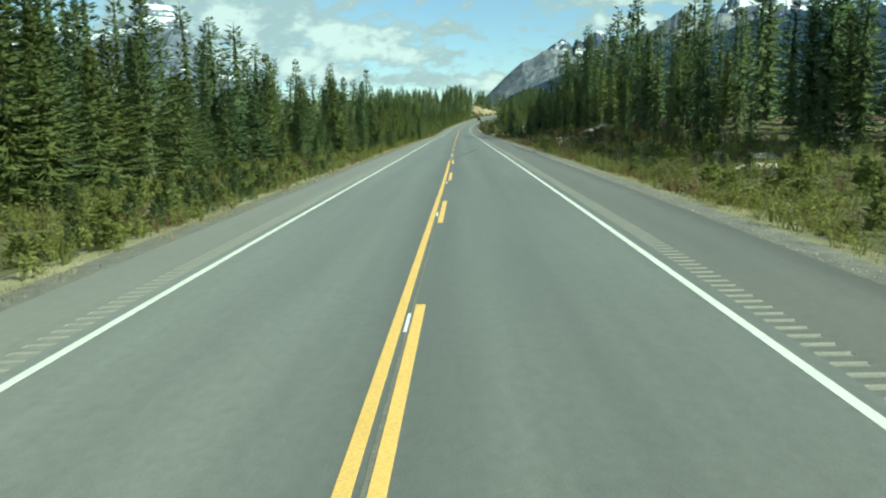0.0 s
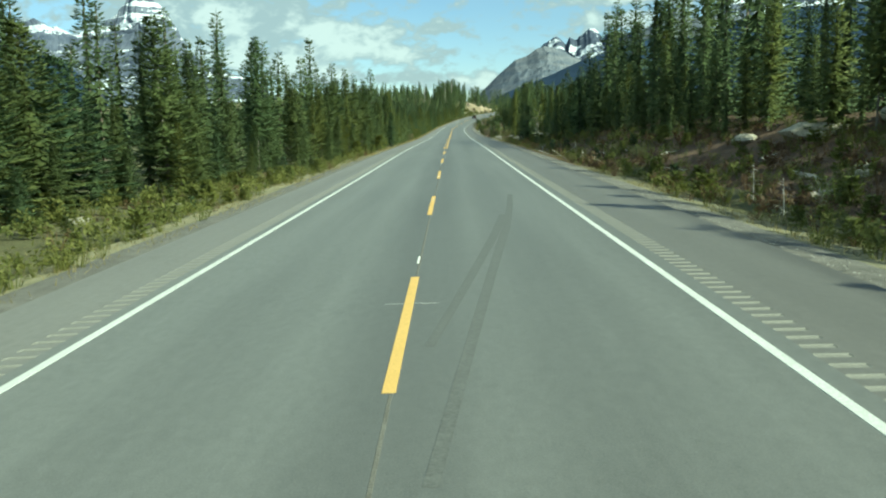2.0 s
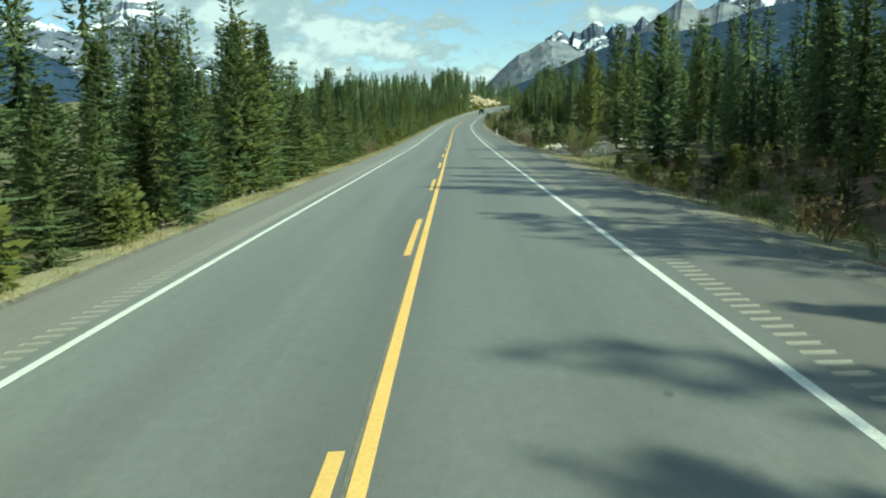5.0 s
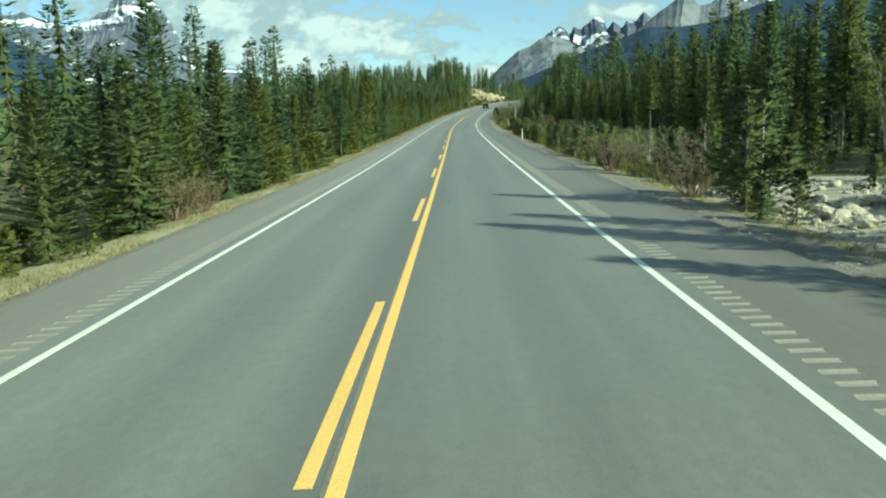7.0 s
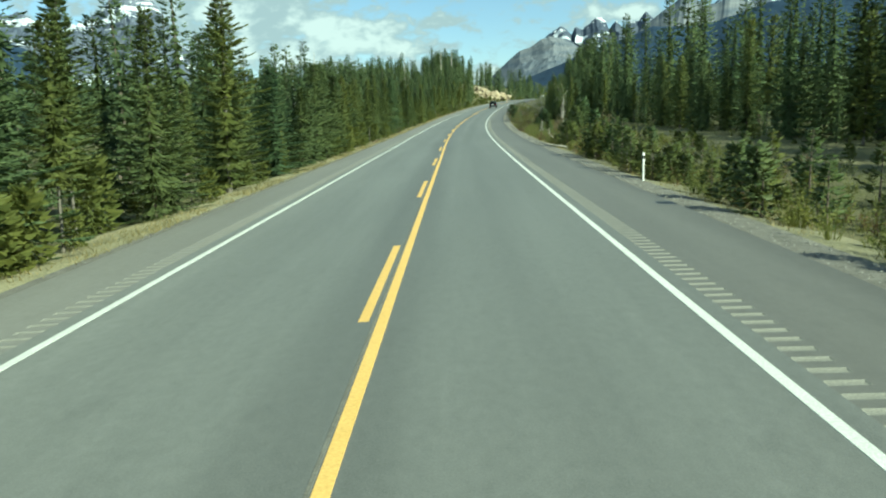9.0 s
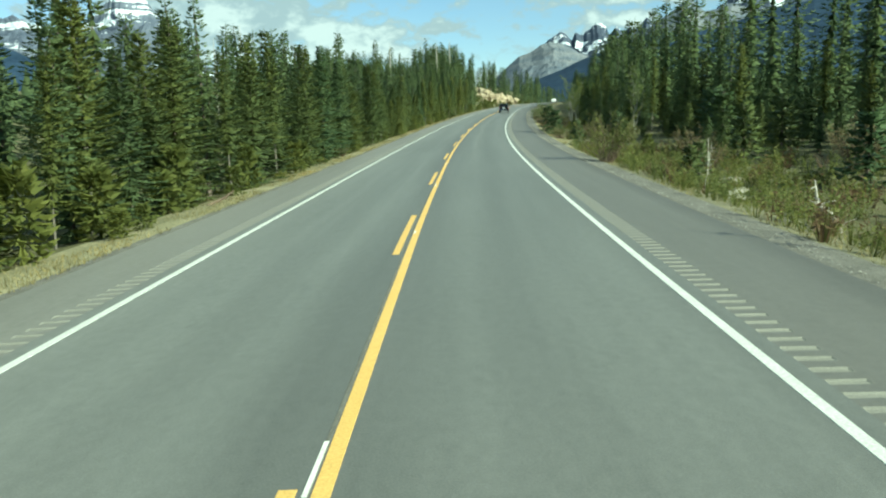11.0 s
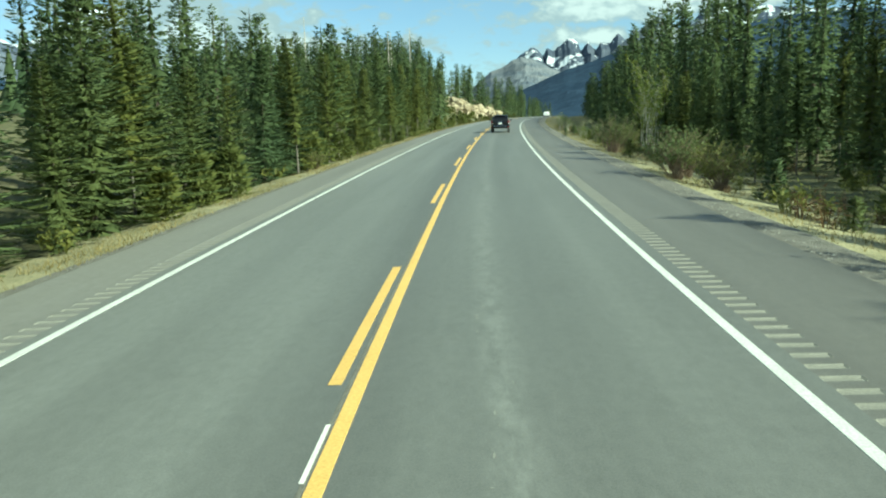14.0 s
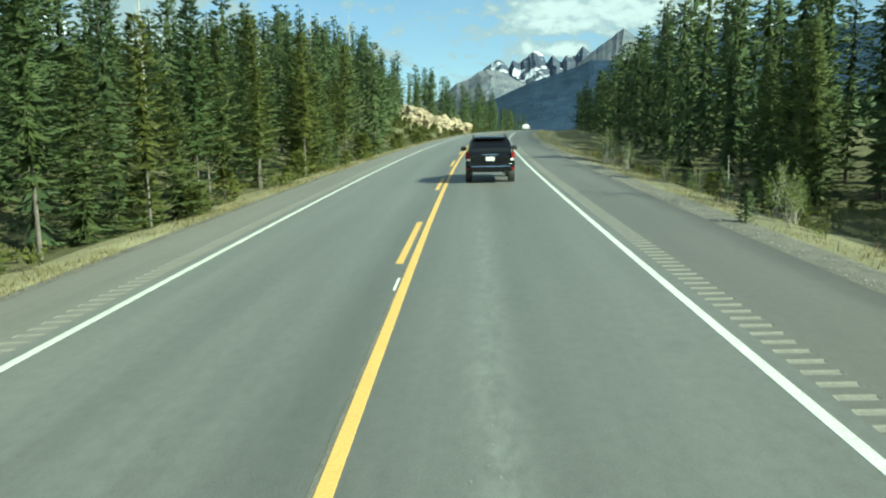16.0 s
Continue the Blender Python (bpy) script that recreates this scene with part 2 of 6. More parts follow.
def foliage(name, dark, light, gap=0.0):
    m, n, l, b = material(name, 0.6, 0.0, 0.25)
    g = n.new("ShaderNodeNewGeometry")
    o = n.new("ShaderNodeObjectInfo")
    isl = ramp_of(n, l, g.outputs["Random Per Island"], [(0.0, dark), (1.0, light)])
    per = ramp_of(n, l, o.outputs["Random"], [(0.0, (0.76, 0.89, 1.02)), (0.4, (1, 1, 1)), (1.0, (1.16, 1.06, 0.84))])
    c = mixed(n, l, 1.0, isl, per, "MULTIPLY")
    wide = ramp_of(n, l, noise_tex(n, l, 0.16, 3), [(0.3, (0.84, 0.90, 0.95)), (0.7, (1.14, 1.08, 0.92))])
    c = mixed(n, l, 1.0, c, wide, "MULTIPLY")
    l.new(c, b.inputs["Base Color"])
    tr = n.new("ShaderNodeBsdfTranslucent")
    l.new(c, tr.inputs["Color"])
    ms = n.new("ShaderNodeMixShader")
    ms.inputs[0].default_value = 0.5
    l.new(b.outputs[0], ms.inputs[1]); l.new(tr.outputs[0], ms.inputs[2])
    l.new(ms.outputs[0], n["Material Output"].inputs["Surface"])
    return m


M_LANE = asphalt("lane_asphalt", (0.126, 0.129, 0.120), 0.55, True)
M_SHOULDER = asphalt("shoulder_asphalt", (0.128, 0.124, 0.112), 0.5, False, True)
M_GROOVE = mottled("dusty_groove", (0.175, 0.172, 0.151), (0.235, 0.229, 0.20), 6, 0.95)
M_WHITE = mottled("white_road_paint", (0.48, 0.49, 0.46), (0.61, 0.62, 0.59), 1.6, 0.7, 0.3, 0.002, 45)
M_YELLOW = mottled("yellow_road_paint", (0.58, 0.365, 0.108), (0.655, 0.42, 0.138), 1.6, 0.7, 0.3, 0.002, 45)
M_DRYBRUSH = foliage("dry_red_brush", (0.085, 0.060, 0.038), (0.19, 0.125, 0.075))
M_SEAM = mottled("seam_filler", (0.09, 0.085, 0.072), (0.16, 0.155, 0.135), 5, 0.9)
M_OLDWHITE = mottled("old_white_paint", (0.55, 0.55, 0.50), (0.75, 0.75, 0.72), 8, 0.8)
M_GRAVEL = mottled("gravel", (0.085, 0.082, 0.071), (0.20, 0.19, 0.168), 3.0, 0.95, 1.0, 0.03, 40)
M_BARK = mottled("conifer_bark", (0.07, 0.055, 0.045), (0.16, 0.13, 0.11), 6, 0.95, 0.8, 0.02, 30)
M_PINEBARK = mottled("grey_pine_bark", (0.085, 0.075, 0.065), (0.19, 0.172, 0.15), 5, 0.95, 0.8, 0.02, 26)
M_PALEBARK = mottled("weathered_grey_wood", (0.28, 0.26, 0.23), (0.48, 0.45, 0.40), 6, 0.95, 0.6, 0.01, 30)
M_STEM = mottled("red_willow_stem", (0.085, 0.062, 0.048), (0.20, 0.145, 0.105), 3, 0.8, 0.3, 0.01)
M_SPRUCE = foliage("spruce_needles", (0.088, 0.124, 0.060), (0.155, 0.197, 0.090))
M_PINE = foliage("pine_needles", (0.094, 0.124, 0.049), (0.168, 0.200, 0.078))
M_LEAF = foliage("shrub_leaves", (0.085, 0.110, 0.040), (0.195, 0.215, 0.085))
M_CATKIN = foliage("willow_catkins", (0.10, 0.085, 0.05), (0.26, 0.23, 0.14))
M_ASPEN = foliage("young_aspen_leaves", (0.10, 0.15, 0.03), (0.24, 0.28, 0.08))
M_DRYGRASS = foliage("verge_grass", (0.16, 0.148, 0.08), (0.37, 0.33, 0.20))
M_STONE = mottled("pale_limestone", (0.20, 0.185, 0.15), (0.42, 0.39, 0.32), 2.6, 0.9, 0.8, 0.04, 12)
M_OCHRE = mottled("ochre_rock", (0.20, 0.155, 0.095), (0.50, 0.43, 0.31), 0.6, 0.9, 1.0, 0.1, 5)


def ground_material():
    m, n, l, b = material("forest_floor", 0.95, 0, 0.2)
    a = noise_tex(n, l, 0.22, 6, 0.6)
    d = noise_tex(n, l, 1.7, 5, 0.65)
    f = noise_tex(n, l, 14, 4, 0.65)
    c = ramp_of(n, l, a, [(0.32, (0.060, 0.068, 0.030)), (0.5, (0.115, 0.115, 0.055)), (0.68, (0.20, 0.18, 0.11)), (0.78, (0.27, 0.25, 0.18))])
    c = mixed(n, l, ramp_of(n, l, d, [(0.45, (0, 0, 0)), (0.7, (0.8, 0.8, 0.8))]), c, (0.085, 0.070, 0.042))
    c = mixed(n, l, 0.45, c, ramp_of(n, l, f, [(0.3, (0.045, 0.045, 0.02)), (0.7, (0.20, 0.19, 0.10))]))
    l.new(c, b.inputs["Base Color"])
    bumped(n, l, b, f, 0.8, 0.08)
    return m


M_GROUND = ground_material()
M_RUBBLE = mottled("pale_stony_soil", (0.19, 0.178, 0.145), (0.38, 0.355, 0.30), 1.8, 0.95, 1.0, 0.05, 22)
M_BANK = mottled("reddish_forest_soil", (0.050, 0.034, 0.023), (0.150, 0.092, 0.058), 0.7, 0.95, 1.0, 0.08, 11)
M_STRAW = mottled("straw_coloured_turf", (0.12, 0.12, 0.06), (0.37, 0.335, 0.205), 0.6, 0.95, 0.9, 0.05, 14)
M_PEBBLE = mottled("grey_pebbles", (0.17, 0.165, 0.15), (0.36, 0.35, 0.325), 4.0, 0.95, 0.6, 0.01, 30)
M_TURF = mottled("dry_turf", (0.095, 0.098, 0.052), (0.235, 0.215, 0.135), 1.1, 0.95, 0.8, 0.05, 16)

# ---- the road's line: curvature (per km) and grade (percent) every 40 m from 20 m before the start ----
S_GRID = np.arange(-120.0, 1101.0, 2.0)
KNOTS = np.arange(-20.0, 701.0, 40.0)
CURV = [-0.084, -0.017, 0.098, -0.005, -0.092, -0.005, 0.003, -0.364, -0.849, -1.025, -0.461, -0.74, -0.893, -0.917, -0.929, -0.939, -0.948, -0.956, -0.965]
GRADE = [0.815, -0.314, -0.449, -0.265, -0.847, -0.724, 0.214, 0.532, 1.664, 3.186, 3.429, 3.244, 3.232, 3.118, 2.219, 0.91, -0.393, -1.532, -2.522]
_turn = np.cumsum(np.interp(S_GRID, KNOTS, CURV)) * 2e-3
_zero = int(np.argmin(abs(S_GRID)))
_turn -= _turn[_zero]
_x, _y, _z = np.cumsum(-np.sin(_turn)) * 2, np.cumsum(np.cos(_turn)) * 2, np.cumsum(np.interp(S_GRID, KNOTS, GRADE)) * 0.02
_x, _y, _z = _x - _x[_zero], _y - _y[_zero], _z - _z[_zero]
TILT, CROWN = math.tan(radians(1.25)), 0.0193
EDGE_L, EDGE_R = -5.62, 6.02          # edges of the paving
LINE = 3.65                           # edge lines, from the middle


def road_point(s, off):
    """Plan place of an offset from the road's middle (arrays or numbers)."""
    th = np.interp(s, S_GRID, _turn)
    near = np.clip(off, -160, 160)
    return np.interp(s, S_GRID, _x) + np.cos(th) * near + (off - near), np.interp(s, S_GRID, _y) + np.sin(th) * near


def road_height(s, off):
    o = np.clip(off, EDGE_L, EDGE_R)
    return np.interp(s, S_GRID, _z) + TILT * o - CROWN * np.abs(o)


def hump(s, a, b, soft):
    return 1 / (1 + np.exp(-(s - a) / soft)) / (1 + np.exp((s - b) / soft))


def wobble(x, y):
    return (np.sin(x * 0.53 + 1.3 * np.sin(y * 0.21)) * np.cos(y * 0.47 + np.sin(x * 0.31)) + 0.6 * np.sin(x * 1.31 + y * 0.83) * np.sin(y * 1.17 - x * 0.4)) * 0.5


def ground_height(s, off):
    s, off = np.asarray(s, float), np.asarray(off, float)
    h = road_height(s, off)
    out = np.maximum(np.maximum(EDGE_L - off, off - EDGE_R), 0)      # distance beyond the paving
    left = off < 0
    h = h - 0.09 * np.clip(out * 2, 0, 1) - 0.16 * np.clip(out - 0.8, 0, 2.6)
    # the bank that rises on the right, the hollow further on, the cut with its rock on the left
    up = np.clip((out - 3.4) / 9, 0, 1)
    h = h + np.where(left, 0, 2.3 * hump(s, 45, 140, 9) * up + 0.5 * up)
    h = h - np.where(left, 0, 1.7 * hump(s, 360, 445, 9) * np.clip((out - 2.6) / 6, 0, 1))
    h = h + np.where(left, (8.0 * hump(s, 505, 680, 10) * np.clip((out - 12.0) / 10, 0, 1) + 0.5 * np.clip((out - 4) / 30, 0, 1)), 0)
    rise = np.interp(s, [270, 340, 400, 450, 500, 530], [0, 1.0, 3.0, 5.0, 6.5, 0.0])
    h = h + np.where(left, rise * np.clip((out - 3) / 18, 0, 1), 0)
    h = h + 0.55 * hump(s, 169, 186, 1.8) * hump(off, 8.3, 17, 0.6)      # heap of rubble
    x, y = road_point(s, off)
    h = h + wobble(x, y) * 0.28 * np.clip((out - 0.9) / 3.5, 0, 1) + wobble(x * 0.13, y * 0.11) * 1.6 * np.clip((out - 25) / 60, 0, 1)
    return h


def spot(s, off, sink=0.0):
    x, y = road_point(s, off)
    return Vector((float(x), float(y), float(ground_height(s, off)) - sink))


def mesh_of(name, verts, faces, mats, mat_index=None, uvs=None, smooth=False):
    me = bpy.data.meshes.new(name)
    verts, faces = np.asarray(verts, np.float32), np.asarray(faces, np.int32)
    k = faces.shape[1]
    me.vertices.add(len(verts)); me.vertices.foreach_set("co", verts.ravel())
    me.loops.add(faces.size); me.loops.foreach_set("vertex_index", faces.ravel())
    me.polygons.add(len(faces))
    me.polygons.foreach_set("loop_start", np.arange(0, faces.size, k, dtype=np.int32))
    for m in mats:
        me.materials.append(m)
    if mat_index is not None:
        me.polygons.foreach_set("material_index", np.asarray(mat_index, np.int32))
    me.polygons.foreach_set("use_smooth", np.full(len(faces), smooth, bool))
    if uvs is not None:
        layer = me.uv_layers.new(name="UVMap")
        layer.data.foreach_set("uv", np.asarray(uvs, np.float32)[faces.ravel()].ravel())
    me.update(calc_edges=True)
    me.validate()
    return me


def grid_faces(rows, cols):
    i = np.arange((rows - 1) * cols).reshape(rows - 1, cols)[:, :-1].ravel()
    return np.stack([i, i + 1, i + cols + 1, i + cols], 1)


def part(name, me, parent=None, label=""):
    """One mesh object, under a thing or a part."""
    ob = new(name, me)
    if parent is not None:
        ob.parent = parent
    return tagged(ob, label)


def ribbon(name, s_values, offs, lift, mats, mat_index=None):
    """A strip along the road with thickness zero at its edges: offs across, lift above the paving."""
    o = np.broadcast_to(np.asarray(offs, float), (len(s_values), np.shape(offs)[-1]))
    s = np.broadcast_to(np.asarray(s_values, float)[:, None], o.shape)
    x, y = road_point(s, o)
    z = road_height(s, o) + lift
    uv = np.stack([o.ravel(), s.ravel()], 1)
    return mesh_of(name, np.stack([x.ravel(), y.ravel(), z.ravel()], 1), grid_faces(*o.shape), mats, mat_index, uv)


# ---- ground ----
s_rows = np.concatenate([[-115, -90, -60, -40], np.arange(-24, 600, 2.0), np.arange(600, 1095, 15.0)])
o_half = np.array([0.0, 0.5, 1.0, 1.6, 2.3, 3.2, 4.2, 5.4, 6.8, 8.4, 10.5, 13, 16, 20, 26, 34, 46, 64, 90, 130, 200, 400, 900, 2000, 4800])
o_cols = np.concatenate([EDGE_L - o_half[::-1], [-3.0, 0, 3.0], EDGE_R + o_half])
so, oo = np.meshgrid(s_rows, o_cols, indexing="ij")
gx, gy = road_point(so, oo)
gz = ground_height(so, oo)
gz = np.where((oo > EDGE_L - 0.2) & (oo < EDGE_R + 0.2), road_height(so, oo) - 0.12, gz)
# the first and last rows run out to the horizon
gy[0], gy[-1] = gy[0] - 4000, gy[-1] + 3900
ground_uv = np.stack([oo.ravel(), so.ravel()], 1)
gf = grid_faces(len(s_rows), len(o_cols))
mid, along = oo.ravel()[gf].mean(1), so.ravel()[gf].mean(1)
gravel = ((mid > EDGE_L - np.where(along < 110, 0.9, 0.4)) & (mid < EDGE_R + 0.8)).astype(int)
gravel[(gravel == 0) & (mid > EDGE_L - 2.4) & (mid < 0)] = 5
gravel[(gravel == 0) & (mid > 0) & (mid < EDGE_R + np.where(along < 296, 2.4, 4.8))] = 2
gravel[(gravel == 2) & (along > 296) & (along < 362)] = 5
gravel[(along > 58) & (along < 158) & (mid > np.where((along > 88) & (along < 128), 7.2, 9.8)) & (mid < 40)] = 4
gravel[(along > 167) & (along < 189) & (mid > 7.7) & (mid < 16.5)] = 3
ground = tagged(new("ground", mesh_of("ground", np.stack([gx.ravel(), gy.ravel(), gz.ravel()], 1), gf, [M_GROUND, M_GRAVEL, M_TURF, M_RUBBLE, M_BANK, M_STRAW], gravel, ground_uv, True)),
                "mossy brown forest floor with gravel road margins", "ground", kind="structure")

# ---- road ----
S_ROAD = np.arange(-60, 760, 2.0)
IN, OUT = 0.23, 0.58                  # rumble strip, outward from the edge line
lanes = tagged(part("road", ribbon("road", S_ROAD, [-LINE - IN, -2.7, -1.8, -0.9, 0, 0.9, 1.8, 2.7, LINE + IN], 0.0, [M_LANE])),
               "grey worn asphalt two-lane highway surface", "road", kind="structure")
for side, edge in ((-1, EDGE_L), (1, EDGE_R)):
    offs = sorted([side * (LINE + OUT), edge * 0.5 + side * (LINE + OUT) * 0.5, edge, edge + side * 0.02])
    sh = ribbon("shoulder", S_ROAD, offs, 0.0, [M_SHOULDER])
    co = np.empty(len(sh.vertices) * 3, np.float32); sh.vertices.foreach_get("co", co)
    co = co.reshape(-1, len(offs), 3); co[:, -1 if side > 0 else 0, 2] -= 0.13
    sh.vertices.foreach_set("co", co.ravel()); sh.update()
    tagged(part("road_shoulder", sh), "dark grey asphalt paved shoulder beside the lane", "road shoulder", kind="structure")
    # milled rumble strip: a shallow dip every 0.3 m
    n_groove = 1500
    s0 = -20 + 0.3 * np.arange(n_groove)
    s_all = np.stack([s0, s0 + 0.125, s0 + 0.16, s0 + 0.22, s0 + 0.258], 1).ravel()
    dip = np.tile([0, 0, -0.009, -0.009, 0], n_groove)
    offs = sorted([side * (LINE + IN), side * (LINE + IN + 0.02), side * (LINE + OUT - 0.02), side * (LINE + OUT)])
    s, o = np.meshgrid(s_all, offs, indexing="ij")
    x, y = road_point(s, o)
    z = road_height(s, o) + dip[:, None] * np.array([0, 1, 1, 0])
    fs = grid_faces(len(s_all), 4)
    which = np.repeat(np.tile([0, 1, 1, 1, 0], n_groove)[:-1], 3) * np.tile([1, 1, 1], 5 * n_groove - 1)
    me = mesh_of("rumble_strip", np.stack([x.ravel(), y.ravel(), z.ravel()], 1), fs, [M_SHOULDER, M_GROOVE], which, np.stack([o.ravel(), s.ravel()], 1))
    tagged(part("rumble_strip", me), "dusty milled rumble strip grooves in asphalt shoulder", "rumble strip", kind="stuff")
    me = ribbon("far_strip", np.arange(430, 760, 5.0), offs, 0.0, [M_SHOULDER])
    tagged(part("road_shoulder_strip", me), "grey asphalt strip outside the edge line", "road shoulder", kind="structure")


def stripe(name, a, b, off, width, mat, label, category="road marking", step=1.0, lift=0.004, drifts=None):
    s = np.linspace(a, b, max(2, int((b - a) / step) + 1))
    across = np.array([-width / 2 - 0.002, -width / 2, width / 2, width / 2 + 0.002])[None, :] + off + (drifts(s)[:, None] if drifts else 0)
    me = ribbon(name, s, across, lift, [mat])
    co = np.empty(len(me.vertices) * 3, np.float32); me.vertices.foreach_get("co", co)
    co = co.reshape(-1, 4, 3); co[:, 0, 2] -= lift; co[:, 3, 2] -= lift
    me.vertices.foreach_set("co", co.ravel()); me.update()
    return tagged(part(name, me), label, category, kind="structure")


S_EDGE = [6, 76, 168, 261, 308, 376]
stripe("edge_line", -60, 740, -LINE, 0.115, M_WHITE, "solid white painted edge line on asphalt", drifts=lambda s: np.interp(s, S_EDGE, [0.03, 0.01, 0.09, 0.06, -0.03, 0.05]))
stripe("edge_line", -60, 740, LINE, 0.115, M_WHITE, "solid white painted edge line on asphalt", drifts=lambda s: np.interp(s, S_EDGE, [-0.03, -0.10, -0.085, -0.035, -0.045, -0.02]))
PERIOD, DASH, FIRST, BREAK = 12.664, 4.9, 2.218, -1.97
PAIR = 0.107


def drift(s):
    """The painting wanders a few centimetres off the road's middle."""
    return np.interp(s, [4, 16, 28, 40, 54, 65, 92, 120, 155, 167, 178, 215, 248, 260, 271, 306, 318, 330, 341, 352, 378], [0, 0.04, 0.07, 0.06, 0.0, -0.03, -0.03, 0, 0.03, -0.02, 0, 0.03, 0.05, -0.01, -0.055, -0.05, -0.01, 0.01, 0.06, 0.085, 0.07])


stripe("centre_line", -60, FIRST - BREAK + 3 * PERIOD + DASH, -PAIR, 0.115, M_YELLOW, "solid yellow painted centre line", drifts=drift)
stripe("centre_line", FIRST + 9 * PERIOD, 740, PAIR, 0.115, M_YELLOW, "solid yellow painted centre line", drifts=drift)
for k in range(-3, 44):
    o = PAIR if k <= 3 else (0.0 if k < 9 else -PAIR)
    a = FIRST + k * PERIOD - (BREAK if k <= 3 else 0)
    a += float(np.interp(a, [17, 29.5, 42, 52, 103, 166, 179, 192, 255, 268, 281, 293, 306, 319, 331], [0, 0.4, 0.55, 0, 0, -0.15, -0.25, 0, -0.5, -0.3, -0.55, -0.4, -0.15, -0.2, 0]))
    tagged(stripe("centre_dash", a, a + DASH, o, 0.115, M_YELLOW, "yellow painted dash of the centre line", drifts=drift), group="centre line dashes")
# layout ticks about every ten metres, some worn away or painted over
for at, tick_at, half in ((8.25, 0.017, 0.4), (18.5, 0.04, 0.4), (28.7, 0.087, 0.45), (49.2, 0.03, 0.3), (59.2, -0.02, 0.35), (69.4, -0.02, 0.15), (79.5, -0.03, 0.4), (89.4, -0.039, 0.4), (99.5, 0.018, 0.42), (109.6, 0.03, 0.2),
                          (249.6, 0.086, 0.5), (260.2, 0.0, 0.4), (270.1, 0.02, 0.3), (279.9, 0.03, 0.3), (289.8, 0.035, 0.4), (300.0, 0.01, 0.4), (310.15, -0.06, 0.4), (320.1, -0.02, 0.4), (330.2, 0.017, 0.45), (380.65, 0.065, 0.4)):
    tagged(stripe("paint_tick", at - half, at + half, tick_at, 0.034, M_OLDWHITE, "short white paint tick between yellow dashes"), group="white paint ticks")
# tar seam along the middle
stripe("tar_seam", -40, 500, 0.02, 0.03, M_SEAM, "narrow sealed seam along the middle of the road", "road seam", 2.0, 0.0025, drifts=drift)


# ---- trees ----
def tube(path, radii, sides=6):
    """A tapered tube along a path: verts and quads."""
    verts, faces = [], []
    for k, (p, r) in enumerate(zip(path, radii)):
        d = (Vector(path[min(k + 1, len(path) - 1)]) - Vector(path[max(k - 1, 0)])).normalized()
        u = d.orthogonal().normalized(); w = d.cross(u)
        for j in range(sides):
            a = 2 * math.pi * j / sides
            verts.append(Vector(p) + (u * math.cos(a) + w * math.sin(a)) * r)
        if k:
            for j in range(sides):
                faces.append(((k - 1) * sides + j, (k - 1) * sides + (j + 1) % sides, k * sides + (j + 1) % sides, k * sides + j))
    return np.array(verts, np.float32), np.array(faces, np.int32)


def twig_blades(rng, p, d, side, length, width, blades):
    """Needle twigs: narrow blades round one axis each, so that a twig has body from every side."""
    n = len(p)
    down = np.zeros((n, 3)); down[:, 2] = -1.0
    tip = p + d * length[:, None]
    cols = [p, tip]
    for k, (f, v) in enumerate(((0.42, side), (0.58, -side), (0.48, down))[3 - blades if blades < 3 else 0:]):
        w = width * rng.uniform(0.7, 1.3, n) * (0.8 if v is down else 1.0)
        cols.append(p + d * (length * f)[:, None] + (v + down * 0.25) * w[:, None])
    m = len(cols)
    verts = np.stack(cols, 1).reshape(-1, 3)
    faces = np.concatenate([np.stack([np.arange(n) * m, np.arange(n) * m + 1, np.arange(n) * m + k], 1) for k in range(2, m)])
    return verts, faces.astype(np.int32)


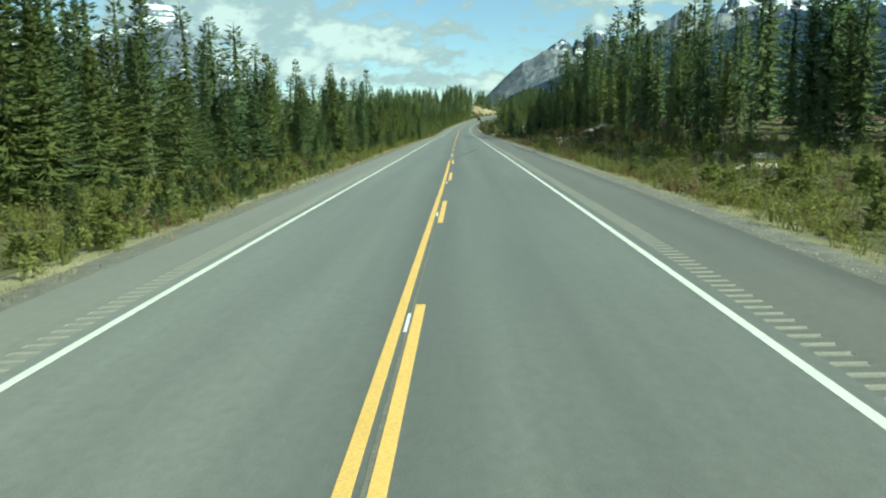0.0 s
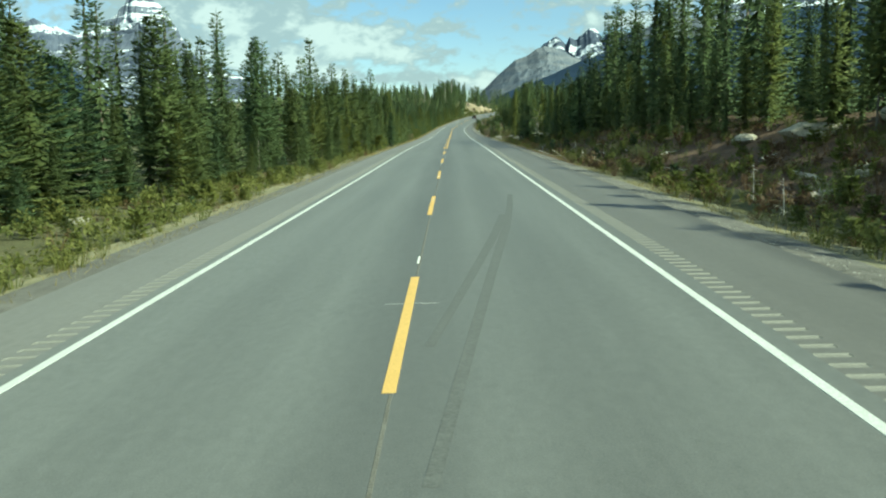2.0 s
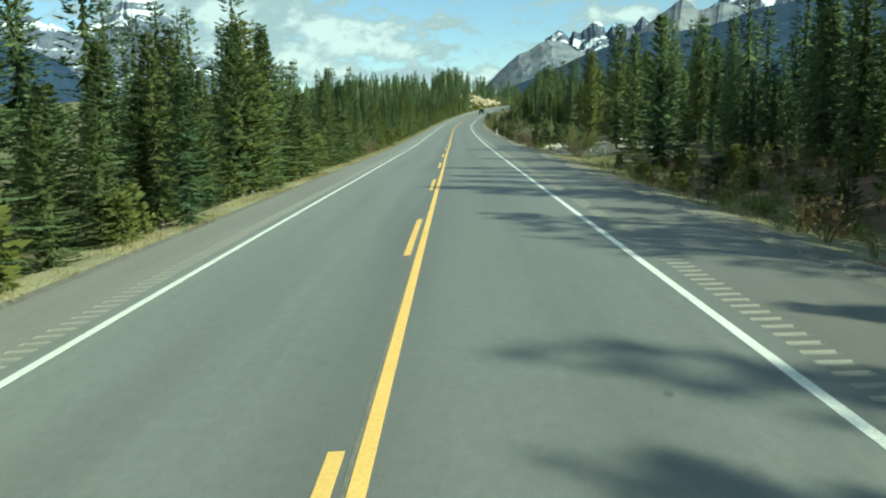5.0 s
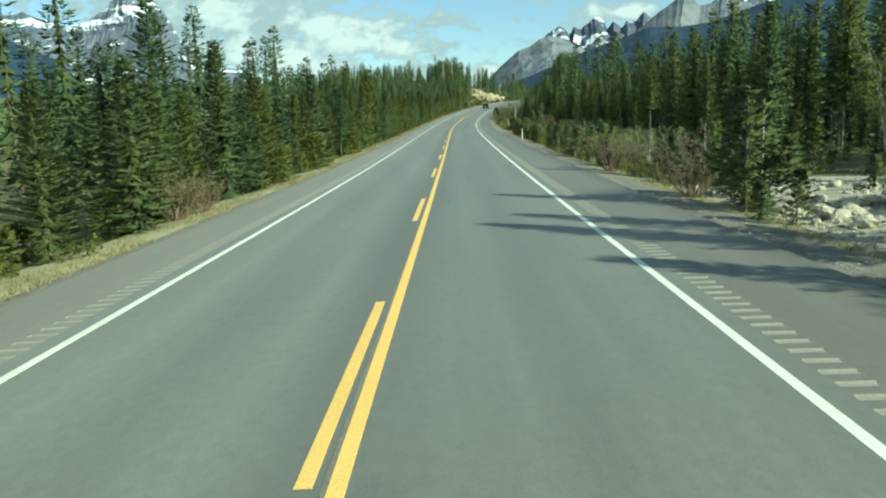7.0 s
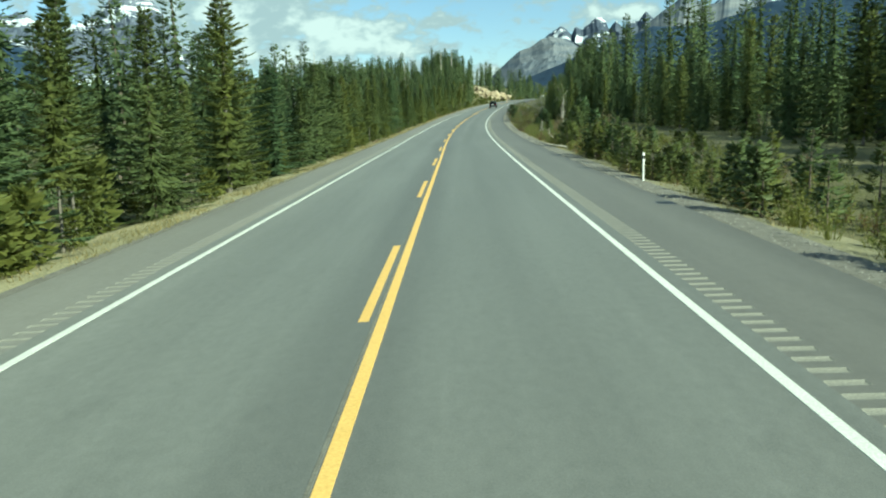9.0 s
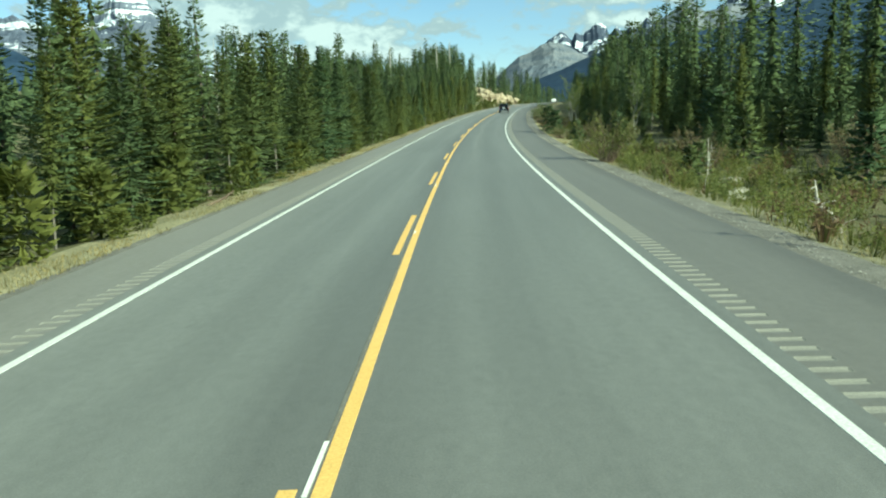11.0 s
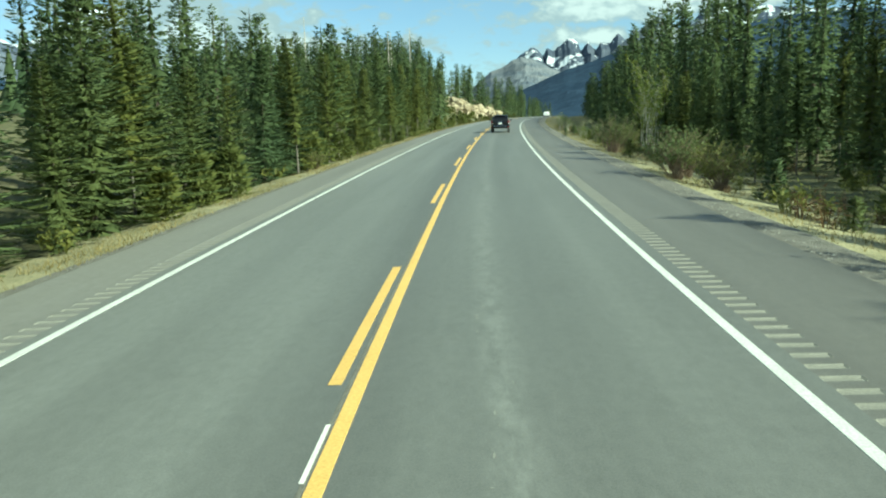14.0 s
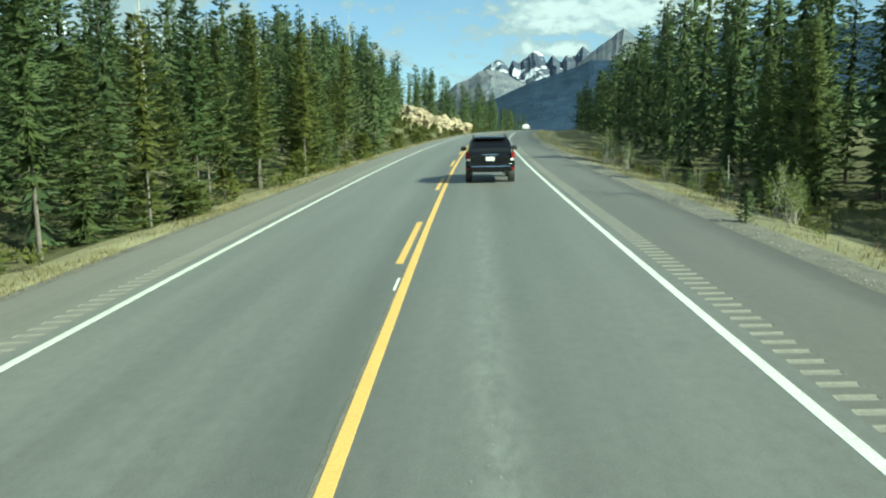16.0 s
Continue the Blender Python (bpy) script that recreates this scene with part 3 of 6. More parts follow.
def conifer(seed, h, radius, bare, whorl_gap, branches, per, teeth, ragged, droop, core=0.62, size=1.0, points=14, every=1, rings=7, blunt=0.8, stout=1.0):
    """Trunk and crown of a conifer: whorls of drooping branches, each a flat frond of needle twigs, round a shaggy inner crown."""
    rng = np.random.default_rng(seed)
    bend = rng.uniform(-0.02, 0.02, 2) * h
    zs = np.linspace(-0.25, h, rings)
    trunk_path = [(bend[0] * (z / h) ** 2, bend[1] * (z / h) ** 2, z) for z in zs]
    trunk = tube(trunk_path, [max(0.012, stout * (0.009 * h + 0.03) * (1 - 0.97 * max(z, 0) / h)) for z in zs], rings)
    P, D, S, L, W = [], [], [], [], []
    cv, cf, nc = [], [], 0
    z = bare * h
    layer = 0
    bulge = rng.uniform(0.75, 1.15, 7)                       # uneven outline from side to side
    while z < h * 0.99:
        f = (z - bare * h) / (h * (1 - bare))
        taper = min(1.0, 0.62 + 1.5 * f) * (1 - f) ** blunt + 0.035
        taper *= rng.uniform(1 - 0.45 * ragged, 1 + 0.25 * ragged)
        a0 = rng.random() * 6.3
        bx, by = bend * (z / h) ** 2
        if core and layer % every == 0 and f < 0.90:
            m = points
            j = np.arange(2 * m)
            ang = a0 + 6.283 * j / (2 * m) + rng.uniform(-0.1, 0.1, 2 * m)
            rr = radius * taper * core * (1 - 0.35 * f) * np.where(j % 2, 1.0, 0.3) * rng.uniform(0.55, 1.2, 2 * m)
            low = np.stack([bx + np.cos(ang) * rr, by + np.sin(ang) * rr, z - rr * (droop * (1 - f) + 0.12) + rng.uniform(-0.3, 0.3, 2 * m) * whorl_gap * (1 - 0.6 * f)], 1)
            top = np.array([[bx, by, z + whorl_gap * (0.3 + 0.6 * every) * (1 - 0.5 * f)]])
            cv.append(np.concatenate([low, top]))
            cf.append(np.stack([j, (j + 1) % (2 * m), np.full(2 * m, 2 * m)], 1) + nc)
            nc += 2 * m + 1
        layer += 1
        n = max(4, int(branches * rng.uniform(0.85, 1.2) * (1 - 0.1 * f)))
        for j in range(n):
            a = a0 + 6.283 * (j + rng.uniform(-0.3, 0.3)) / n
            if rng.random() < 0.12 * ragged:
                continue
            ln = 1.12 * radius * taper * rng.uniform(1 - ragged, 1 + 0.3 * ragged) * bulge[int(a / 6.2832 * 7) % 7] + 0.03 * radius
            zz = z + rng.uniform(-0.5, 0.5) * whorl_gap
            rise = -droop * (1 - f) + 0.38 * f ** 2 + rng.uniform(-0.08, 0.08)
            m = max(min(per, 4), int(per * (0.35 + 0.65 * min(1, ln / radius))))
            t = np.sqrt((np.arange(m) + 0.5) / m) * 0.85 + 0.08
            t[-1] = 0.82
            curve = 0.30 * t * t - 0.10 * t
            p = np.stack([bx + math.cos(a) * ln * t, by + math.sin(a) * ln * t, zz + ln * (rise * t + curve)], 1)
            sg = np.where(np.arange(m) % 2, 1, -1) * rng.uniform(0.55, 1.05, m)
            sg[-1] = rng.uniform(-0.1, 0.1)
            ang = a + sg
            d = np.stack([np.cos(ang), np.sin(ang), rise * 0.7 + 0.5 * t - 0.25 + rng.uniform(-0.2, 0.12, m)], 1)
            d /= np.linalg.norm(d, axis=1)[:, None]
            sd = np.cross(d, np.array([0, 0, 1.0]))
            sd[:, 2] += rng.uniform(-0.4, 0.4, m)
            sd /= np.linalg.norm(sd, axis=1)[:, None]
            P.append(p); D.append(d); S.append(sd)
            ll = (size * (0.13 + 0.40 * ln * (1.08 - 0.75 * t)) + 0.085 * f ** 1.5) * rng.uniform(0.7, 1.3, m)
            L.append(ll); W.append((0.018 + 0.18 * ll) * size ** 0.5 * (1 + 0.25 * f))
        z += whorl_gap * (1 - 0.62 * f) * rng.uniform(0.8, 1.2)
    P, D, S, L, W = np.concatenate(P), np.concatenate(D), np.concatenate(S), np.concatenate(L), np.concatenate(W)
    v, fc = twig_blades(rng, P, D, S, L, W, teeth)
    lead = np.array([(bend[0] - 0.03, bend[1], h * 0.95), (bend[0] + 0.03, bend[1] - 0.03, h * 0.95), (bend[0], bend[1] + 0.03, h * 0.95), (bend[0], bend[1], h * 1.035)])
    lf = np.array([(0, 1, 3), (1, 2, 3), (2, 0, 3)], np.int32) + len(v)
    v, fc = np.concatenate([v, lead]), np.concatenate([fc, lf])
    if cv:
        fc = np.concatenate([fc, np.concatenate(cf) + len(v)]); v = np.concatenate([v] + cv)
    # a soft outward and upward normal for each point, as needles scatter light, and faces turned to suit it
    nrm = np.stack([v[:, 0], v[:, 1], np.full(len(v), 0.35 * radius)], 1)
    nrm /= np.linalg.norm(nrm, axis=1)[:, None] + 1e-6
    nrm += rng.normal(0, 0.28, nrm.shape); nrm /= np.linalg.norm(nrm, axis=1)[:, None]
    g = np.cross(v[fc[:, 1]] - v[fc[:, 0]], v[fc[:, 2]] - v[fc[:, 0]])
    away = (g * nrm[fc].mean(1)).sum(1) < 0
    fc[away] = fc[away][:, ::-1]
    return trunk, (v.astype(np.float32), fc.astype(np.int32), nrm.astype(np.float32))


def crown_mesh(name, crown, mat):
    me = mesh_of(name, crown[0], crown[1], [mat], smooth=True)
    me.normals_split_custom_set_from_vertices(crown[2])
    return me


def tree_thing(name, seed, h, radius, bare, gap, branches, per, teeth, ragged, droop, leaf, bark, label, category, core=0.6, size=1.0, blunt=0.8):
    trunk, crown = conifer(seed, h, radius, bare, gap, branches, per, teeth, ragged, droop, core, size, 14, 1, 7, blunt, 0.45 if bare > 0.2 else 1.0)
    base = new(name)
    tagged(base, label, category)
    part("trunk", mesh_of(name + "_trunk", *trunk, [bark], smooth=True), base)
    part("crown", crown_mesh(name + "_crown", crown, leaf), base)
    return base


def stand_of(spec, name, leaf, bark, label, teeth, core, size, blunt=0.8):
    return [tree_thing(name, *v[:7], teeth, v[7], v[8], leaf, bark, label, "tree", core, size, blunt) for v in spec]


SPRUCE_TEXT, PINE_TEXT = "dark green spruce with branches down to the ground", "yellowish green lodgepole pine with thin bare lower trunk"
# close to the lane: fine needles; further off: coarser
KINDS = stand_of(((11, 7.0, 1.75, 0.01, 0.27, 9, 25, 0.36, 0.34), (12, 7.6, 1.60, 0.02, 0.28, 9, 25, 0.44, 0.42), (13, 6.4, 1.90, 0.01, 0.27, 9, 25, 0.34, 0.26)), "spruce_tree", M_SPRUCE, M_BARK, SPRUCE_TEXT, 2, 0.44, 0.43, 1.06)
KINDS += stand_of(((21, 8.0, 1.75, 0.06, 0.32, 8, 26, 0.5, 0.08), (22, 7.4, 1.55, 0.04, 0.30, 8, 26, 0.46, 0.04)), "pine_tree", M_PINE, M_PINEBARK, PINE_TEXT, 2, 0.38, 0.44, 0.92)
KINDS += stand_of(((14, 7.2, 1.70, 0.03, 0.33, 8, 12, 0.34, 0.34), (15, 7.8, 1.55, 0.04, 0.34, 8, 12, 0.40, 0.30)), "spruce_tree", M_SPRUCE, M_BARK, SPRUCE_TEXT, 2, 0.52, 0.66, 1.06)
KINDS += stand_of(((23, 8.0, 1.65, 0.08, 0.38, 8, 12, 0.48, 0.08),), "pine_tree", M_PINE, M_PINEBARK, PINE_TEXT, 2, 0.44, 0.68, 0.92)
# slim pines whose grey trunks show below the crown
KINDS += stand_of(((24, 8.6, 1.35, 0.30, 0.34, 8, 20, 0.5, 0.12), (25, 8.2, 1.25, 0.24, 0.33, 8, 20, 0.55, 0.20)), "pine_tree", M_PINE, M_PINEBARK, "slim lodgepole pine with bare grey lower trunk", 2, 0.40, 0.5, 0.85)
LIGHT = []            # lighter trees for the woods behind
for seed, h, r, bare, gap, br, per, rag, droop in ((31, 7.2, 1.65, 0.04, 0.44, 7, 4, 0.30, 0.3), (32, 7.8, 1.50, 0.06, 0.44, 7, 4, 0.38, 0.3), (33, 7.0, 1.85, 0.03, 0.44, 7, 4, 0.3, 0.2), (34, 8.4, 1.45, 0.10, 0.46, 7, 4, 0.4, 0.1)):
    LIGHT.append((h, *conifer(seed, h, r, bare, gap, br, per + 2, 2, rag, droop, 0.50, 0.66, 7, 1, 4, 1.06 if seed < 33 else 0.92)))
FAR = []              # and the simplest for the distance
for seed, h, r, bare, gap, br, per, rag, droop in ((36, 7.2, 1.65, 0.04, 0.68, 6, 3, 0.25, 0.3), (37, 7.8, 1.50, 0.06, 0.70, 6, 3, 0.3, 0.3), (38, 7.4, 1.70, 0.04, 0.70, 6, 3, 0.3, 0.15)):
    FAR.append((h, *conifer(seed, h, r, bare, gap, br, per + 1, 2, rag, droop, 0.56, 0.98, 6, 1, 4, 1.06)))


def left_front(s):
    return float(np.interp(s, [-30, 50, 75, 110, 140, 435, 455, 480, 505, 530, 545, 565, 600, 700], [-15, -15, -13, -9.4, -7.35, -7.35, -10.0, -14.0, -17.5, -22.5, -26.0, -18.0, -14.0, -13.0]))


def right_front(s):
    return float(np.interp(s, [-30, 30, 48, 90, 110, 140, 165, 188, 205, 240, 285, 312, 328, 340, 365, 420, 700], [27, 19, 14.5, 14.8, 14, 12.8, 16.5, 17.5, 20.5, 21.5, 21, 17, 13.2, 13.2, 14.6, 15.5, 14]))


def left_height(s):
    return float(np.interp(s, [0, 45, 62, 80, 100, 135, 165, 180, 225, 250, 272, 300, 330, 375, 400, 425, 445, 500, 560, 700], [1.5, 1.5, 1.4, 1.2, 1.08, 1.06, 1.02, 0.84, 0.9, 1.0, 0.88, 0.98, 1.0, 0.9, 0.88, 1.0, 1.12, 1.2, 1.4, 1.4]))


def right_height(s):
    return float(np.interp(s, [0, 50, 70, 130, 160, 190, 215, 260, 300, 370, 395, 420, 700], [1.35, 1.3, 1.18, 1.2, 1.1, 1.1, 1.3, 1.28, 1.14, 1.14, 1.36, 1.4, 1.4]))


def most(s, off):
    """The greatest scale of a tree on the right whose shadow stays off the lanes."""
    bank = float(ground_height(s, off) - road_height(s, off))
    clear = float(np.interp(s, [98, 108, 138, 146, 180, 198, 296, 312, 385, 395], [4.0, 0.5, 0.5, 4.0, 4.0, 9.0, 9.0, 4.0, 4.0, 2.5]))
    return max(0.3, ((off - clear) / 1.232 - bank) / 8.0)


rng = random.Random(7)
woods = []
used = [False] * len(KINDS)


def plant(kind, s, off, scale, girth=1.0):
    p = spot(s, off, 0.05)
    m = Matrix.LocRotScale(p, Euler((rng.uniform(-0.02, 0.02), rng.uniform(-0.02, 0.02), rng.uniform(0, 6.28))), None)
    k = KINDS[kind]
    if not used[kind]:
        used[kind] = True
        t = k
        t.matrix_basis = m
    else:
        t = copy_thing(k, m)
    t.scale = (scale * girth, scale * girth, scale)
    return t


def pick(front, slim=0.0):
    if rng.random() < slim:
        return rng.choice((8, 9))
    return rng.choices(range(5), (3, 3, 3, 2, 2))[0] if front else rng.choices((5, 6, 7), (3, 3, 2))[0]


s = 12.0
while s < 425:
    plant(pick(True, 0.5 if s > 340 else 0.15), s + rng.uniform(-0.8, 0.8), left_front(s) - rng.uniform(0, 1.6), rng.uniform(0.5, 0.95) * (left_height(s) + 1) / 2, rng.uniform(1.15, 1.45))
    s += rng.uniform(1.7, 2.8)
s = 58.0
while s < 138:                                           # small trees before the left wood
    plant(pick(True), s, left_front(s) + rng.uniform(-0.2, 1.2), rng.uniform(0.3, 0.55), rng.uniform(1.2, 1.5))
    s += rng.uniform(2.0, 3.6)
s = 34.0
while s < 420:
    o = right_front(s) + rng.uniform(0, 3.0)
    plant(pick(False, 0.3), s + rng.uniform(-1, 1), o, min(most(s, o), rng.uniform(0.5, 0.92) * (0.8 if 40 < s < 148 or s > 292 else 1) * right_height(s)), rng.uniform(1.05, 1.3))
    s += rng.uniform(1.9, 3.3)
for s, off, k in ((155.9, 11.2, 1.2), (173.6, 10.7, 0.95), (170.6, 12.0, 1.05), (167.2, 12.4, 1.1), (177.6, 11.4, 0.92), (189.4, 11.6, 0.8)):
    plant(pick(True), s, off, k, 1.05)
for side in (-1, 1):
    front = left_front if side < 0 else right_front
    for row in ((1, 2, 3, 4, 5) if side < 0 else (1, 2, 3, 4)):
        s = (14.0 if side < 0 else 32.0) + rng.uniform(0, 3)
        if row > 3 and side < 0:
            s += 260
        while s < (680 if row < 3 else 560):
            f = abs(front(s))
            off = f + row * 2.7 + rng.uniform(-1.2, 1.2)
            if s > 425 and row == 1:
                off = f + rng.uniform(0, 1.5)
            hgt = rng.uniform(0.66 if row > 0.5 else 0.5, 1.0) * (1.0 + 0.04 * row) * ((1.16 if row > 1 and s > 105 else 1.0) if side < 0 else right_height(s) * (1 + 0.05 * row) * ((0.82 if row < 2 else (1.25 if s > 98 else 0.9) if row < 3 else 1.45 if s > 98 else 1.0) if 36 < s < 152 else 1.3 if row > 2 and s > 292 else 1.0 if row > 1 else 0.8 if s > 292 else 1))
            if rng.random() < 0.12 and (side < 0 or row > 1 and not 40 < s < 140):
                hgt *= 1.22
            if side < 0:
                hgt *= left_height(s)
            if side > 0:
                hgt = min(hgt, most(s, off))
            woods.append((s, side * off, hgt))
            s += rng.uniform(2.1, 3.6) * (1.0 + 0.2 * row) * (1.22 if side > 0 else 1.0) * (1.3 if row > 3 or s > 440 else 1.0)
s = 36.0
while s < 420:                                           # small trees that fill the edge of the woods
    woods.append((s, right_front(s) + rng.uniform(-0.6, 2.6), rng.uniform(0.28, 0.5)))
    s += rng.uniform(1.8, 3.4)
for k in range(46):                                      # young growth before the right wood
    s = rng.uniform(292, 334)
    off = rng.uniform(11.6, right_front(s) + 3.0)
    plant(rng.choice((0, 2, 5, 6)), s, off, min(most(s, off), rng.uniform(0.14, 0.40)), rng.uniform(1.2, 1.6))
for k in range(220):                                     # deep in the woods
    s, side = rng.uniform(25, 430), (1 if k % 3 == 0 else -1)
    off = left_front(s) - rng.uniform(14, 34) if side < 0 else right_front(s) + rng.uniform(15, 32)
    woods.append((s, off, rng.uniform(0.8, 1.15) * (left_height(s) if side < 0 else right_height(s))))
for k in range(190):                                     # the wooded rise beyond the bend
    s = rng.uniform(430, 690)
    woods.append((s, left_front(s) - rng.uniform(10, 62), rng.uniform(1.0, 1.5)))
wv, wf, wn_, tv, tf, nv, nt = [], [], [], [], [], 0, 0
for s, off, k in woods:
    h, trunk, crown = LIGHT[rng.randrange(4)] if s < 425 and (0 < off < right_front(s) + 9.5 or left_front(s) - 9.5 < off < 0) else FAR[rng.randrange(3)]
    a, g = rng.uniform(0, 6.28), k * rng.uniform(1.0, 1.3)
    c, d = math.cos(a), math.sin(a)
    p = np.array(spot(s, off, 0.05))
    turn = np.array([[c * g, -d * g, 0], [d * g, c * g, 0], [0, 0, k]], np.float32)
    wv.append(crown[0] @ turn.T + p); wf.append(crown[1] + nv); wn_.append(crown[2] @ np.array([[c, -d, 0], [d, c, 0], [0, 0, 1]], np.float32).T); nv += len(crown[0])
    tv.append(trunk[0] @ turn.T + p); tf.append(trunk[1] + nt); nt += len(trunk[0])
# the woods run on over the plain: plain shaggy cones far from the road
for k in range(1500):
    s, side = rng.uniform(-60, 760), rng.choice((-1, 1))
    edge = left_front(s) - 34 if side < 0 else right_front(s) + 32
    p = np.array(spot(s, edge + side * 120 * rng.random() ** 1.4, 0.05))
    h, r, c = rng.uniform(5.5, 8.5), rng.uniform(1.2, 1.9), []
    for j in range(5):
        z, m = h * (0.06 + 0.17 * j), 8
        for i in range(m):
            a = 6.283 * i / m + j
            q = r * (1 - 0.185 * j) * (1.1 if i % 2 else 0.55) * rng.uniform(0.8, 1.2)
            c.append((math.cos(a) * q, math.sin(a) * q, z - 0.12 * q))
        c.append((0, 0, min(h, z + 0.36 * h)))
    c = np.array(c, np.float32)
    fc = np.array([(9 * j + i, 9 * j + (i + 1) % 8, 9 * j + 8) for j in range(5) for i in range(8)], np.int32)
    nr = c * np.array([1, 1, 0]) + np.array([0, 0, 0.5]); nr /= np.linalg.norm(nr, axis=1)[:, None]
    wv.append(c + p); wf.append(fc + nv); wn_.append(nr); nv += len(c)
forest = tagged(new("forest"), "dense dark green conifer forest behind the roadside trees", "forest", kind="stuff")
tagged(part("crowns", crown_mesh("forest_crowns", (np.concatenate(wv), np.concatenate(wf), np.concatenate(wn_)), M_SPRUCE), forest), kind="stuff")
tagged(part("trunks", mesh_of("forest_trunks", np.concatenate(tv), np.concatenate(tf), [M_BARK]), forest), kind="stuff")


# ---- far mountains ----
def rock_material(name, dark, light, snow, level, strata, blotch=1.5):
    m, n, l, b = material(name, 0.95, 0, 0.1)
    g = n.new("ShaderNodeNewGeometry")
    pos = g.outputs["Position"]
    bands = noise_tex(n, l, 0.004, 5, 0.6, pos, (0.35, 0.35, 5.0))
    rough = noise_tex(n, l, 0.012, 7, 0.65, pos)
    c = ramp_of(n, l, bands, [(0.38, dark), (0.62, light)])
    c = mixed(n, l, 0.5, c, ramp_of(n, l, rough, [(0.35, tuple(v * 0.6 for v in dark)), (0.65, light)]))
    if snow:
        sp = n.new("ShaderNodeSeparateXYZ"); l.new(pos, sp.inputs[0])
        alt = n.new("ShaderNodeMapRange")
        alt.inputs["From Min"].default_value, alt.inputs["From Max"].default_value = level * 0.35, level * 1.0
        l.new(sp.outputs["Z"], alt.inputs["Value"])
        ns = n.new("ShaderNodeSeparateXYZ"); l.new(g.outputs["Normal"], ns.inputs[0])
        patch = noise_tex(n, l, 0.011, 7, 0.6, pos, (1.0, 1.0, 0.45))
        layer = noise_tex(n, l, 0.011, 4, 0.6, pos, (0.12, 0.12, 2.2))
        s1 = n.new("ShaderNodeMath"); s1.operation = "MULTIPLY_ADD"; s1.inputs[1].default_value = 0.10
        big = n.new("ShaderNodeMath"); big.operation = "MULTIPLY"; big.inputs[1].default_value = blotch
        l.new(patch, big.inputs[0]); l.new(alt.outputs[0], s1.inputs[0]); l.new(big.outputs[0], s1.inputs[2])
        s2 = n.new("ShaderNodeMath"); s2.operation = "MULTIPLY_ADD"; s2.inputs[1].default_value = strata
        l.new(layer, s2.inputs[0]); l.new(s1.outputs[0], s2.inputs[2])
        s3 = n.new("ShaderNodeMath"); s3.operation = "MULTIPLY_ADD"; s3.inputs[1].default_value = 0.35
        l.new(ns.outputs["Z"], s3.inputs[0]); l.new(s2.outputs[0], s3.inputs[2])
        half = n.new("ShaderNodeMath"); half.operation = "MULTIPLY"; half.inputs[1].default_value = 0.4
        l.new(s3.outputs[0], half.inputs[0])
        mask = ramp_of(n, l, half.outputs[0], [(snow * 0.4, (0, 0, 0)), (snow * 0.4 + 0.02, (1, 1, 1))])
        # snow colour dimmed and blued to carry the distance haze
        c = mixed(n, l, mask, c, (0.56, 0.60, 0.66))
    l.new(c, b.inputs["Base Color"])
    return m


EYE = (1.0, 190.0, 1.3)


def massif(name, azimuths, heights, near, ridge, rugged, mats, label, cols=220, rows=56, jag=0.3, seed=0.0):
    """A range seen at these azimuths (degrees, left positive) with the ridge's elevation above the eye."""
    az = np.linspace(azimuths[0], azimuths[-1], cols)
    order = np.argsort(azimuths)
    el = np.interp(az, np.asarray(azimuths)[order], np.asarray(heights)[order])
    verts = []
    for i in range(rows):
        f = i / (rows - 1) * 1.25
        r = near + (ridge - near) * min(f, 1.25)
        for a, e in zip(az, el):
            top = ridge * math.tan(radians(e)) * (1 + jag * 0.16 * noise.fractal((a * 1.1 + seed, 3.1, seed), 0.8, 2.2, 7))
            g = f ** 1.15 if f <= 1 else max(0.0, 1 - (f - 1) * 2.2)
            x, y = EYE[0] - math.sin(radians(a)) * r, EYE[1] + math.cos(radians(a)) * r
            n = noise.ridged_multi_fractal((x * 0.0022 + seed, y * 0.0022, seed * 0.7), 0.9, 2.1, 6, 1.0, 2.0) - 1.0
            w = 1 - abs(2 * min(f, 1) - 1) ** 2
            wave = rugged * top * n * (w * 0.30 + 0.02)
            verts.append((x + wave * 0.6, y + 0.5 * wave, EYE[2] - 20 * (1 - min(f * 3, 1)) + top * g + wave))
    me = mesh_of(name, verts, grid_faces(rows, cols), mats, smooth=False)
    return tagged(new(name, me), label, "mountain", kind="structure")


# blue of the distance haze is painted into these rock and forest colours
M_ROCK_R = rock_material("haze_blue_dark_crest", (0.042, 0.060, 0.10), (0.098, 0.115, 0.152), 1.35, 520.0, 0.45)
M_ROCK_P = rock_material("haze_blue_pale_cliff", (0.082, 0.108, 0.150), (0.185, 0.196, 0.212), 1.74, 520.0, 0.35)
M_ROCK_L = rock_material("haze_blue_banded_cliff", (0.075, 0.095, 0.140), (0.145, 0.165, 0.21), 1.88, 560.0, 2.0, 0.9)
M_SLOPE = mottled("haze_blue_forested_slope", (0.013, 0.028, 0.056), (0.028, 0.048, 0.082), 0.006, 0.95, 0, 0.01, 0.03, spec=0.1)
